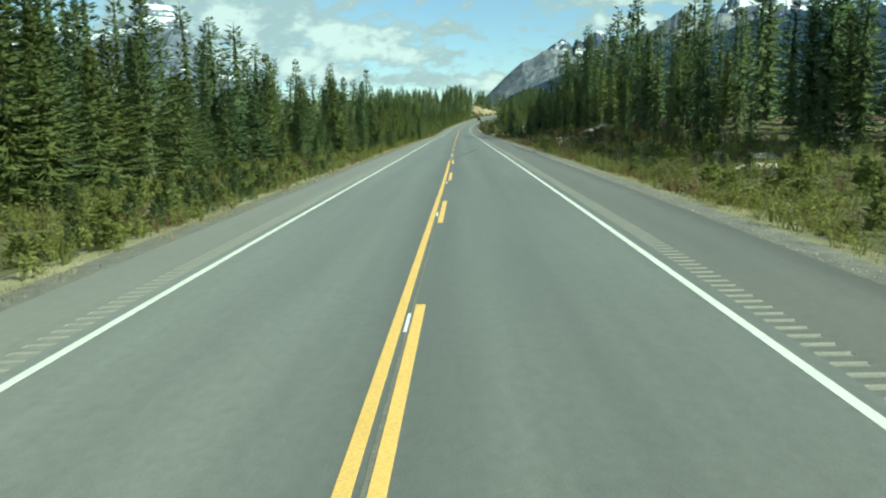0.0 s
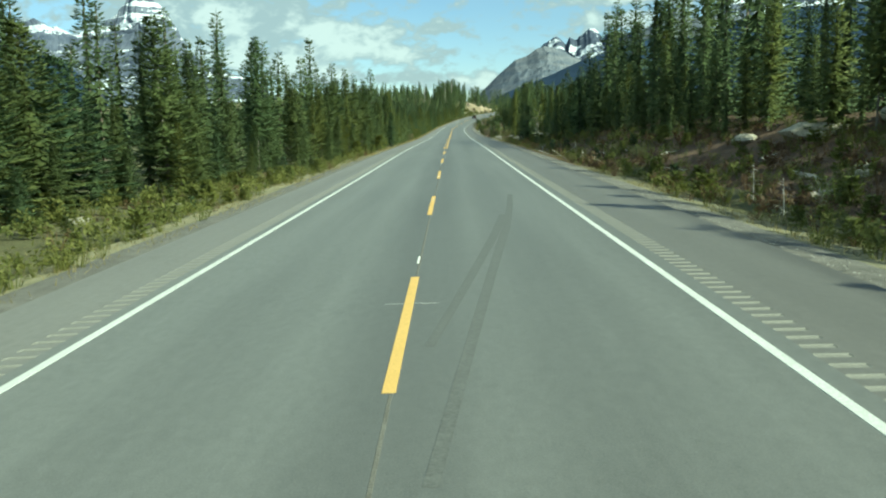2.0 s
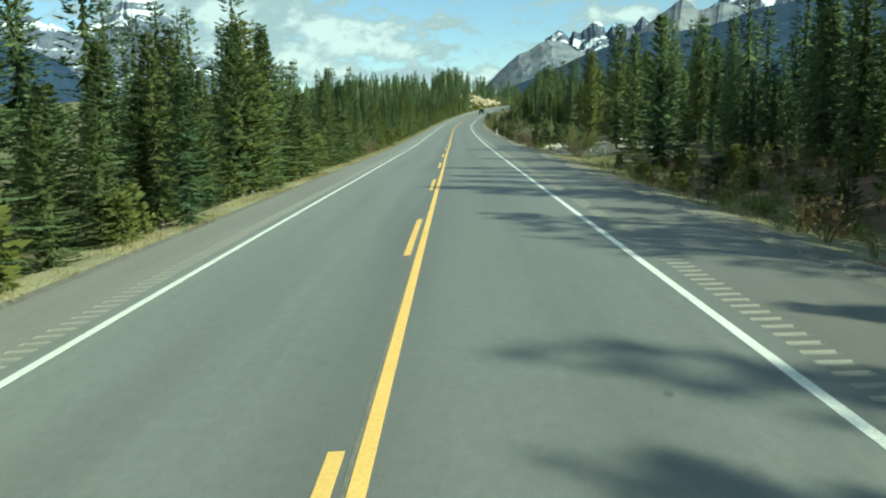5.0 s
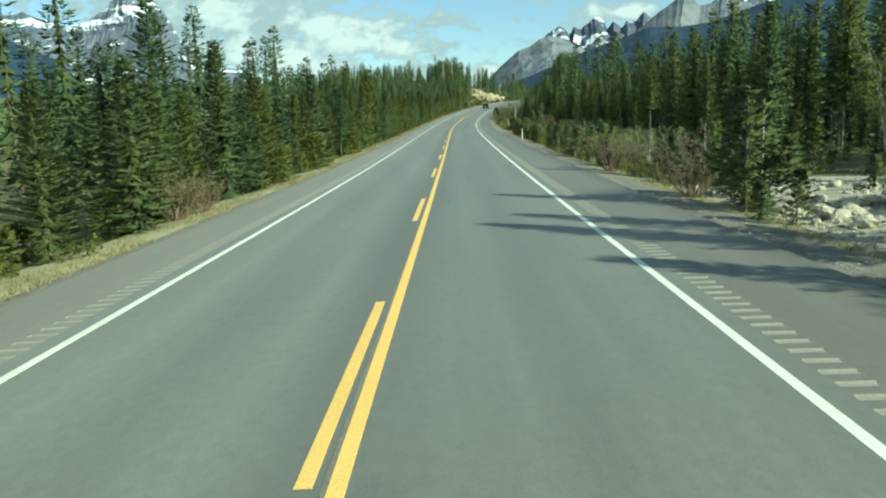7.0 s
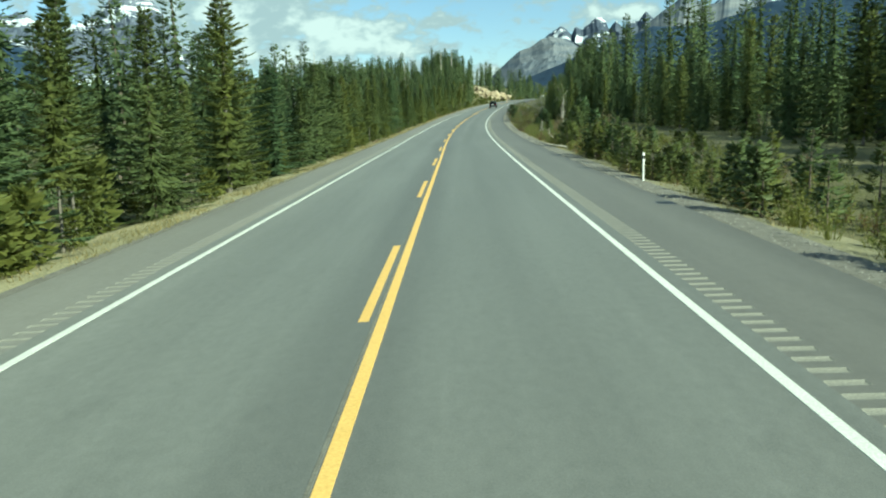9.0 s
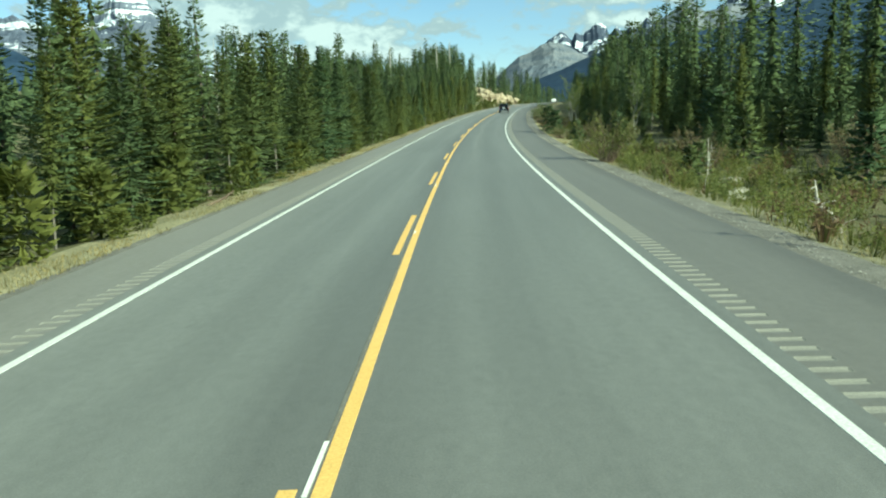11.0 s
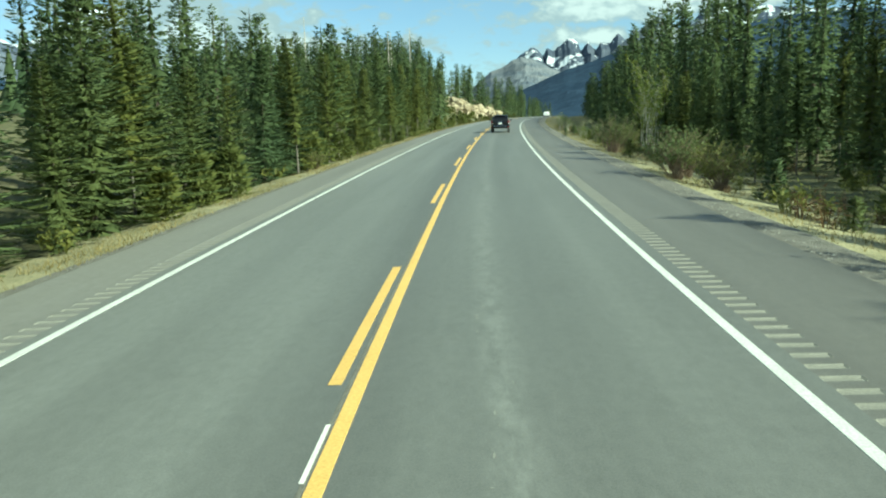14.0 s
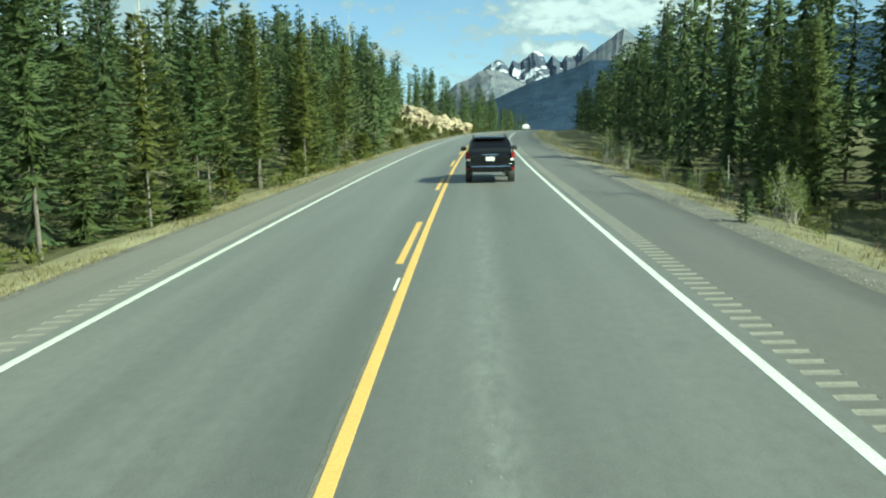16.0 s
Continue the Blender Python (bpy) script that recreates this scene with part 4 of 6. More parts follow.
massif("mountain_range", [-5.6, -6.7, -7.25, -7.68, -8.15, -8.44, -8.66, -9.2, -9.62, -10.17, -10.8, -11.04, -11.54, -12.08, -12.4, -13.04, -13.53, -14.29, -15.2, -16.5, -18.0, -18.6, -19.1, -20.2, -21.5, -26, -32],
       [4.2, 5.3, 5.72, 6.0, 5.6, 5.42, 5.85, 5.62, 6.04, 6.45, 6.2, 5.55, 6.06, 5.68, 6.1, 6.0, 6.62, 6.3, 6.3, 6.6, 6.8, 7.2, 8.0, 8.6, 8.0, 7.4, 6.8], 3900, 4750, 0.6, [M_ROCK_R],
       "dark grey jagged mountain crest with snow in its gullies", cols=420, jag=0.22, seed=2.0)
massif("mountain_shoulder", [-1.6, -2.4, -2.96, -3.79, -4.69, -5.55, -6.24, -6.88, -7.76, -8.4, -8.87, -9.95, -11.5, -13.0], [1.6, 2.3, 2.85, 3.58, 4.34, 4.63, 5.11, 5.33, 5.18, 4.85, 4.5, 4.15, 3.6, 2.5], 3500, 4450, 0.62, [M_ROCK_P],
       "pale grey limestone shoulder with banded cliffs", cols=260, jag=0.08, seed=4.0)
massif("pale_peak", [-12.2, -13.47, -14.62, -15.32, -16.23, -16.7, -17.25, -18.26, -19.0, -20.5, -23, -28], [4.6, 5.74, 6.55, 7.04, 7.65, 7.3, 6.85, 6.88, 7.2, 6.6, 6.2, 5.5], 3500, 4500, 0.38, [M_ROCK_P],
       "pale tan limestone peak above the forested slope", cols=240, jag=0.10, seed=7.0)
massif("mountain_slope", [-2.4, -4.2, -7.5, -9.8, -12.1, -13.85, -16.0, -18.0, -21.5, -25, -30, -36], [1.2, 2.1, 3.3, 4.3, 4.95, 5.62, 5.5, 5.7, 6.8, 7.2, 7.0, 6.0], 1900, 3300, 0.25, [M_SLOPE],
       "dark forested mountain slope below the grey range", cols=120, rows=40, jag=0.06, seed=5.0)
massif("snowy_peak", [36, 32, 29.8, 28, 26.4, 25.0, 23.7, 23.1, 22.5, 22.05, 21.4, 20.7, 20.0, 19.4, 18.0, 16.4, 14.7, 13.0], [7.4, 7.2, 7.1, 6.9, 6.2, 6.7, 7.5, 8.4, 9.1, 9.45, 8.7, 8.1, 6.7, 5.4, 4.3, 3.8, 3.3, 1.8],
       3500, 4650, 0.7, [M_ROCK_L], "banded mountain peak streaked with snow, its colour blued by distance haze", cols=300, seed=9.0)
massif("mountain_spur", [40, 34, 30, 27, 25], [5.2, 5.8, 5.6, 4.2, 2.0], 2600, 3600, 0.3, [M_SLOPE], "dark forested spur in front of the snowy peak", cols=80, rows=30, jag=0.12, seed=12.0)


# ---- cars ----
M_BLACKPAINT = plain("black_car_paint", (0.006, 0.0065, 0.008), 0.14, 0.0, 0.5)
M_WHITEPAINT = plain("white_car_paint", (0.75, 0.76, 0.77), 0.25, 0.0, 0.5)
M_PLASTIC = plain("dark_plastic_trim", (0.02, 0.02, 0.021), 0.6)
M_GLASS = plain("tinted_car_glass", (0.022, 0.028, 0.032), 0.05, 0.0, 0.9)
M_CHROME = plain("chrome", (0.62, 0.63, 0.64), 0.22, 1.0)
M_RED = plain("red_tail_lamp", (0.17, 0.010, 0.012), 0.2)
M_PLATE = plain("white_plate", (0.75, 0.75, 0.74), 0.5)
M_TYRE = plain("tyre_rubber", (0.018, 0.018, 0.018), 0.85)
M_RIM = plain("alloy_rim", (0.35, 0.36, 0.37), 0.35, 0.9)


def loft(sections, ring=28, power=4.5, cap=True):
    """Body from rounded cross-sections (y, half width, z low, z high, narrowing at the top)."""
    verts, faces = [], []
    for y, w, z0, z1, top in sections:
        for j in range(ring):
            a = 2 * math.pi * (j + 0.5) / ring
            cx = math.copysign(abs(math.cos(a)) ** (2 / power), math.cos(a))
            cz = math.copysign(abs(math.sin(a)) ** (2 / power), math.sin(a))
            k = 1 - (1 - top) * max(0, cz * 0.5 + 0.5)
            verts.append((cx * w * k, y, (z0 + z1) / 2 + cz * (z1 - z0) / 2))
    n = len(sections)
    for i in range(n - 1):
        for j in range(ring):
            faces.append((i * ring + j, i * ring + (j + 1) % ring, (i + 1) * ring + (j + 1) % ring, (i + 1) * ring + j))
    me = bpy.data.meshes.new("loft")
    if cap:
        faces = [tuple(reversed(f)) for f in faces] + [tuple(range(ring)), tuple(reversed(range((n - 1) * ring, n * ring)))]
    me.from_pydata(verts, [], faces)
    for p in me.polygons:
        p.use_smooth = len(p.vertices) == 4
    me.update()
    return me


def slab(corners, depth, mat, bevel=0.012):
    """A thin panel from four corners, thickened along its normal and bevelled."""
    bm = bmesh.new()
    vs = [bm.verts.new(c) for c in corners]
    f = bm.faces.new(vs)
    f.normal_update()
    nrm = f.normal.copy()
    out = bmesh.ops.extrude_face_region(bm, geom=[f])
    for v in (g for g in out["geom"] if isinstance(g, bmesh.types.BMVert)):
        v.co += nrm * depth
    bmesh.ops.bevel(bm, geom=list(bm.edges), offset=bevel, segments=2, affect="EDGES", clamp_overlap=True)
    bmesh.ops.recalc_face_normals(bm, faces=list(bm.faces))
    me = bpy.data.meshes.new("slab")
    bm.to_mesh(me); bm.free()
    me.materials.append(mat)
    return me


def ring_mesh(profile, steps, mat):
    """A body of revolution about the x axis from (x, r) pairs."""
    verts, faces = [], []
    for k in range(steps):
        a = 2 * math.pi * k / steps
        for x, r in profile:
            verts.append((x, r * math.cos(a), r * math.sin(a)))
    n = len(profile)
    for k in range(steps):
        for j in range(n - 1):
            b = (k + 1) % steps
            faces.append((k * n + j, k * n + j + 1, b * n + j + 1, b * n + j))
    me = mesh_of("ring", verts, faces, [mat], smooth=True)
    return me


def with_mat(me, mat):
    me.materials.append(mat)
    return me


def car(name, label, paint, length, w, low, belt, roof, glass_rear, glass_front, tyre_r, suv):
    """A car pointing along +y with its rear at y = 0, standing on z = 0."""
    base = tagged(new(name), label, "car")
    L = length
    body = loft([(0.0, w * 0.86, low + 0.12, belt - 0.10, 0.97), (0.05, w * 0.95, low + 0.04, belt - 0.03, 0.96), (0.16, w, low, belt, 0.96), (L * 0.25, w, low - 0.02, belt, 0.95),
                 (L * 0.6, w, low - 0.02, belt, 0.95), (L * 0.72, w * 0.99, low, belt - 0.03, 0.94), (L * 0.9, w * 0.96, low, belt - 0.16, 0.92), (L * 0.98, w * 0.86, low + 0.05, belt - 0.26, 0.92), (L, w * 0.74, low + 0.14, belt - 0.34, 0.95)])
    part("body", with_mat(body, paint), base)
    t = 0.80
    cabin = loft([(glass_rear[0], w * 0.93, belt - 0.08, belt + 0.02, 0.96), (glass_rear[0] + 0.10, w * 0.94, belt - 0.1, belt + (roof - belt) * 0.45, 0.90), (glass_rear[1], w * 0.94, belt - 0.1, roof - 0.05, t + 0.02), (glass_rear[1] + 0.14, w * 0.94, belt - 0.1, roof, t),
                  (glass_front[1] - 0.2, w * 0.94, belt - 0.1, roof, t), (glass_front[1], w * 0.94, belt - 0.1, roof - 0.05, t), (glass_front[0], w * 0.93, belt - 0.1, belt, 0.95)], power=5.0)
    part("cabin", with_mat(cabin, paint), base)
    ra, rb = glass_rear
    zt, zb = roof - 0.17, belt + 0.06
    rear = [(-w * 0.76, ra + 0.055, zb), (w * 0.76, ra + 0.055, zb), (w * 0.66, rb - 0.03, zt), (-w * 0.66, rb - 0.03, zt)]
    part("rear_window", slab(rear, 0.02, M_GLASS), base, "dark tinted rear window")
    fa, fb = glass_front
    front = [(w * 0.78, fa - 0.03, belt + 0.03), (-w * 0.78, fa - 0.03, belt + 0.03), (-w * 0.68, fb + 0.02, zt), (w * 0.68, fb + 0.02, zt)]
    part("windscreen", slab(front, 0.02, M_GLASS), base, "dark windscreen")
    for sd in (-1, 1):
        span = (fb - rb - 0.35) / 2
        for k in range(2):
            y0 = rb + 0.18 + k * (span + 0.08)
            q = [(sd * w * 0.945, y0, belt + 0.03), (sd * w * 0.945, y0 + span, belt + 0.03), (sd * w * 0.80, y0 + span - 0.04, zt + 0.02), (sd * w * 0.80, y0 + 0.04, zt + 0.02)]
            part("side_window", slab(q if sd > 0 else q[::-1], 0.012, M_GLASS), base, "dark side window")
        zl = belt + (0.06 if suv else -0.12)
        lamp = [(sd * w * 0.83, -0.005, zl - 0.24), (sd * w * 0.985, 0.09, zl - 0.24), (sd * w * 0.95, 0.12, zl), (sd * w * 0.85, 0.02, zl)]
        part("tail_lamp", slab(lamp if sd > 0 else lamp[::-1], 0.035, M_RED), base, "red tail lamp")
        back = [(sd * w * 0.80, -0.012, zl - 0.33), (sd * w * 0.93, 0.05, zl - 0.33), (sd * w * 0.93, 0.05, zl - 0.25), (sd * w * 0.80, -0.012, zl - 0.25)]
        part("reverse_lamp", slab(back if sd > 0 else back[::-1], 0.02, M_PLATE), base, "small clear reversing lamp")
        refl = [(sd * w * 0.84, -0.045, low + 0.08), (sd * w * 0.96, 0.02, low + 0.08), (sd * w * 0.96, 0.02, low + 0.18), (sd * w * 0.84, -0.045, low + 0.18)]
        part("rear_reflector", slab(refl if sd > 0 else refl[::-1], 0.015, M_RED), base, "small red bumper reflector")
        mir = loft([(fa - 0.42, 0.10, belt + 0.02, belt + 0.15, 0.9), (fa - 0.36, 0.13, belt, belt + 0.18, 0.9), (fa - 0.24, 0.07, belt + 0.04, belt + 0.14, 0.9)], 12, 3.0)
        mo = part("wing_mirror", with_mat(mir, M_PLASTIC), base)
        mo.location.x = sd * (w + 0.10)
        head = [(sd * w * 0.45, L - 0.015, belt - 0.46), (sd * w * 0.86, L - 0.16, belt - 0.46), (sd * w * 0.86, L - 0.2, belt - 0.34), (sd * w * 0.45, L - 0.06, belt - 0.34)]
        part("headlamp", slab(head if sd < 0 else head[::-1], 0.03, M_CHROME), base)
        if suv:
            v, f = tube([(sd * w * 0.66, rb + 0.22, roof - 0.02), (sd * w * 0.67, rb + 0.3, roof + 0.05), (sd * w * 0.67, fb - 0.4, roof + 0.05), (sd * w * 0.66, fb - 0.3, roof - 0.02)], [0.018] * 4, 8)
            part("roof_rail", mesh_of("roof_rail", v, f, [M_PLASTIC], smooth=True), base)
        for yw in (L * 0.19, L * 0.80):
            r = tyre_r
            wheel = part("wheel", ring_mesh([(-0.09, r * 0.60), (-0.11, r * 0.86), (-0.085, r), (0.085, r), (0.11, r * 0.86), (0.10, r * 0.62), (0.05, r * 0.58)], 28, M_TYRE), base, "black tyre")
            part("rim", ring_mesh([(0.095 * sd, r * 0.62), (0.085 * sd, r * 0.5), (0.04 * sd, r * 0.36), (0.075 * sd, r * 0.16), (0.08 * sd, 0.001)], 20, M_RIM), wheel, "grey alloy rim")
            wheel.location = (sd * (w - 0.12), yw, r)
            arch = ring_mesh([(-0.12, r * 1.13), (0.115, r * 1.13), (0.118, r * 1.04), (-0.12, r * 1.04)], 28, M_PLASTIC)
            ao = part("wheel_arch", arch, base)
            ao.location = (sd * (w - 0.12), yw, r)
    bump = loft([(-0.07, w * 0.80, low + 0.04, low + 0.34, 0.99), (-0.02, w * 0.92, low, low + 0.38, 0.99), (0.12, w * 0.99, low - 0.02, low + 0.38, 0.99)])
    part("rear_bumper", with_mat(bump, paint), base)
    zc = low + (0.19 if suv else 0.3)
    part("bumper_trim", slab([(-w * 0.78, -0.075, zc), (w * 0.78, -0.075, zc), (w * 0.78, -0.068, zc + 0.03), (-w * 0.78, -0.068, zc + 0.03)], 0.03, M_CHROME, 0.006), base, "bright trim strip on the bumper")
    zp = belt - 0.12
    part("number_plate", slab([(-0.16, -0.02, zp - 0.155), (0.16, -0.02, zp - 0.155), (0.16, -0.012, zp), (-0.16, -0.012, zp)], 0.02, M_PLATE, 0.004), base, "blank white number plate")
    part("hatch_trim", slab([(-0.28, -0.015, zp + 0.055), (0.28, -0.015, zp + 0.055), (0.28, -0.01, zp + 0.085), (-0.28, -0.01, zp + 0.085)], 0.03, M_CHROME, 0.005), base, "chrome strip above the plate")
    if suv:
        sp = loft([(rb - 0.16, w * 0.60, roof - 0.075, roof - 0.03, 1.0), (rb + 0.12, w * 0.72, roof - 0.06, roof + 0.005, 1.0)], 16, 5.0)
        part("roof_spoiler", with_mat(sp, paint), base)
        v, f = tube([(w * 0.52, 0.1, low + 0.0), (w * 0.52, -0.08, low - 0.02)], [0.05, 0.05], 10)
        part("exhaust_tip", mesh_of("exhaust_tip", v, f, [M_CHROME], smooth=True), base, "chrome exhaust tip")
    return base


def park(thing, s, off, z=0.0):
    x, y = road_point(s, off)
    th = math.degrees(float(np.interp(s, S_GRID, _turn)))
    g = math.degrees(math.atan(float(np.interp(s, KNOTS, GRADE)) / 100))
    thing.matrix_basis = pose(float(x), float(y), float(road_height(s, off)) + z, g, 0, th)


suv = car("suv", "black sport utility vehicle on the asphalt lane beside the centre line", M_BLACKPAINT, 4.45, 0.92, 0.42, 1.10, 1.70, (0.10, 0.42), (3.25, 2.45), 0.35, True)
park(suv, 396.9, 1.71)
suv.scale = (0.93, 0.93, 0.93)
white_car = car("white_car", "small white car further ahead on the road", M_WHITEPAINT, 4.3, 0.88, 0.32, 0.95, 1.46, (0.35, 1.0), (3.2, 2.3), 0.31, False)
park(white_car, 566.0, 1.80)


# ---- undergrowth: young conifers, leafy bushes and grass along the verges ----
def leaf_cards(rng, centres, size, spread):
    """Small bent leaves round centres: two triangles each."""
    n = len(centres)
    d = rng.normal(size=(n, 3)); d /= np.linalg.norm(d, axis=1)[:, None]
    e = np.cross(d, rng.normal(size=(n, 3))); e /= np.linalg.norm(e, axis=1)[:, None] + 1e-6
    c = centres + rng.normal(size=(n, 3)) * spread
    ln = size * rng.uniform(0.6, 1.4, (n, 1))
    a, b = c - d * ln, c + d * ln
    w1, w2 = c + e * ln * 0.45, c - e * ln * 0.45
    return np.concatenate([np.stack([a, w1, b], 1), np.stack([a, b, w2], 1)]).reshape(-1, 3)


def bush_parts(seed, h, r, stems, twigs, leaves, leaf_size, up=1.0):
    """Stems that fan out from the ground with side twigs, and leaves along their upper part."""
    rng = np.random.default_rng(seed)
    sv, sf, n = [], [], 0
    spots = []
    for k in range(stems):
        a = rng.uniform(0, 6.283)
        out = r * math.sqrt(rng.random()) * 0.95
        hh = h * rng.uniform(0.6, 1.0) * (1 - 0.25 * (out / r) ** 2)
        b = rng.uniform(0, 0.16 * r)
        pts = [(math.cos(a) * (b + (out - b) * t ** up), math.sin(a) * (b + (out - b) * t ** up), hh * t - 0.04) for t in (0, 0.25, 0.5, 0.75, 1.0)]
        pts = [tuple(np.array(p) + rng.normal(0, 0.02 * h, 3) * (i > 0)) for i, p in enumerate(pts)]
        v, f = tube(pts, [0.006 * h + 0.006, 0.005 * h + 0.004, 0.004 * h + 0.003, 0.006, 0.002], 4)
        sv.append(v); sf.append(f + n); n += len(v)
        for j in range(twigs):
            t = rng.uniform(0.35, 0.95)
            i = min(3, int(t * 4)); w = t * 4 - i
            p = np.array(pts[i]) * (1 - w) + np.array(pts[i + 1]) * w
            q = p + np.array([math.cos(a + rng.uniform(-1.5, 1.5)), math.sin(a + rng.uniform(-1.5, 1.5)), rng.uniform(0.5, 1.6)]) * h * rng.uniform(0.06, 0.16)
            v, f = tube([tuple(p), tuple((p + q) / 2 + rng.normal(0, 0.01 * h, 3)), tuple(q)], [0.005, 0.004, 0.002], 3)
            sv.append(v); sf.append(f + n); n += len(v)
            for g in range(leaves):
                spots.append(p + (q - p) * rng.uniform(0.2, 1.1))
    cards = leaf_cards(rng, np.array(spots), leaf_size, leaf_size * 0.8) if leaves else np.zeros((0, 3))
    return (np.concatenate(sv), np.concatenate(sf)), (cards, np.arange(len(cards), dtype=np.int32).reshape(-1, 3))


def bush(name, seed, h, r, stems, twigs, leaves, leaf_size, stem_mat, leaf_mat, label, up=1.0):
    st, lf = bush_parts(seed, h, r, stems, twigs, leaves, leaf_size, up)
    base = tagged(new(name), label, "bush")
    part("stem_clump", mesh_of(name + "_stems", *st, [stem_mat]), base)
    if len(lf[0]):
        part("foliage", mesh_of(name + "_leaves", *lf, [leaf_mat]), base)
    return base


def put(thing, s, off, turn=None, scale=1.0, sink=0.03):
    thing.matrix_basis = Matrix.LocRotScale(spot(s, off, sink), Euler((0, 0, rng.uniform(0, 6.28) if turn is None else turn)), (scale, scale, scale))
    return thing


def put_copy(thing, s, off, scale=1.0, sink=0.03):
    t = copy_thing(thing, Matrix.LocRotScale(spot(s, off, sink), Euler((0, 0, rng.uniform(0, 6.28))), None))
    t.scale = (scale, scale, scale)
    return t


# willows and other bushes that stand by themselves
red_willow = put(bush("willow_bush", 51, 2.1, 1.25, 36, 6, 7, 0.045, M_STEM, M_CATKIN, "reddish brown budding willow bush on the verge"), 183.2, 7.2)
for s, o, k in ((194.3, 7.2, 0.9), (197.5, 8.6, 0.8), (335.6, 8.4, 1.0), (338.5, 9.6, 0.8), (320.0, 10.5, 0.7), (184.0, -7.2, 0.85), (186, -7.0, 0.6), (272, 12.5, 0.8), (286.5, 10.5, 0.7), (294.0, 12.0, 0.9), (282.5, 14.5, 1.0), (329.4, 7.5, 0.85), (331.0, 8.4, 0.7)):
    put_copy(red_willow, s, o, k)
leafy_willow = put(bush("willow_bush", 52, 2.5, 1.5, 36, 9, 6, 0.05, M_STEM, M_LEAF, "tall willow bush with brown stems and small green leaves"), 290.3, 7.2)
for s, o, k in ((166.8, 8.7, 0.9), (171.5, 9.0, 0.6), (367.6, 7.9, 0.95), (370.5, 9.0, 0.8), (202.5, 9.2, 0.75), (247.0, 9.8, 0.6), (383, 10.0, 0.6), (316.8, 7.5, 0.42), (317.8, 7.9, 0.46), (315.8, 8.3, 0.36)):
    put_copy(leafy_willow, s, o, k)
dry_willow = put(bush("willow_bush", 53, 1.9, 1.35, 50, 6, 6, 0.05, M_STEM, M_LEAF, "brownish green willow bush with upright twigs", 1.3), 351.0, 7.5)
for s, o, k in ((353.2, 8.3, 0.95), (349.3, 8.4, 0.85), (31.5, 9.2, 0.6), (116.0, 9.4, 0.55), (198.0, 8.6, 0.75), (362.5, -7.1, 0.5), (303.5, -7.0, 0.45), (88, 10.5, 0.5)):
    put_copy(dry_willow, s, o, k)
sapling = put(bush("aspen_sapling", 54, 2.3, 0.55, 9, 9, 6, 0.05, M_PALEBARK, M_ASPEN, "slender aspen sapling with fresh yellow green leaves"), 411.5, 8.0)
for s, o, k in ((413.5, 8.6, 0.9), (409.8, 8.8, 0.75), (393.0, 10.0, 0.9), (402.0, 10.2, 0.6), (401.0, 8.6, 0.45), (206.5, 8.2, 0.7), (208.8, 9.4, 0.65), (44.0, 9.6, 0.45), (66.5, 10.0, 0.5), (212.0, 8.5, 0.6), (204.0, 10.0, 0.7), (387.8, 8.2, 0.6), (388.4, 8.6, 0.5), (198.0, 8.0, 0.8), (199.5, 8.9, 0.9), (201.2, 7.7, 0.7), (203.0, 8.4, 0.85), (205.2, 7.5, 0.75), (207.3, 9.0, 0.9), (209.6, 7.8, 0.7), (211.0, 9.2, 0.8), (214.5, 8.0, 0.65), (217.0, 9.0, 0.7), (200.5, 10.4, 1.0), (206.0, 10.8, 0.95)):
    put_copy(sapling, s, o, k)
# taller aspens among the dark conifers
aspen_trunk, aspen_leaf = bush_parts(61, 8.5, 1.3, 7, 26, 7, 0.10, 1.6)
aspen = tagged(new("aspen_tree"), "slim aspen with pale stems and light yellow green leaves", "tree")
part("trunk", mesh_of("aspen_trunk", *aspen_trunk, [M_PALEBARK]), aspen)
part("crown", mesh_of("aspen_crown", *aspen_leaf, [M_ASPEN]), aspen)
put(aspen, 388.3, 13.4)
for s, o, k in ((390.2, 14.4, 0.9), (323.0, 14.5, 0.75), (410, 17.0, 0.8), (189.5, 16.0, 0.75)):
    put_copy(aspen, s, o, k)

# young conifers standing free on the verges
young = tree_thing("young_spruce", 41, 1.7, 0.78, 0.02, 0.21, 7, 6, 3, 0.4, 0.12, M_SPRUCE, M_BARK, "young bushy green spruce on the verge", "young tree", 0.35, 0.9, 1.0)
put(young, 306.2, 7.8, scale=1.0)
young_pine = tree_thing("young_pine", 42, 1.9, 0.72, 0.05, 0.26, 6, 7, 3, 0.55, -0.22, M_PINE, M_BARK, "young yellowish pine with upturned branches", "young tree", 0.0, 0.85, 0.9)
put(young_pine, 352.8, 10.6, scale=0.6)
rng = random.Random(19)
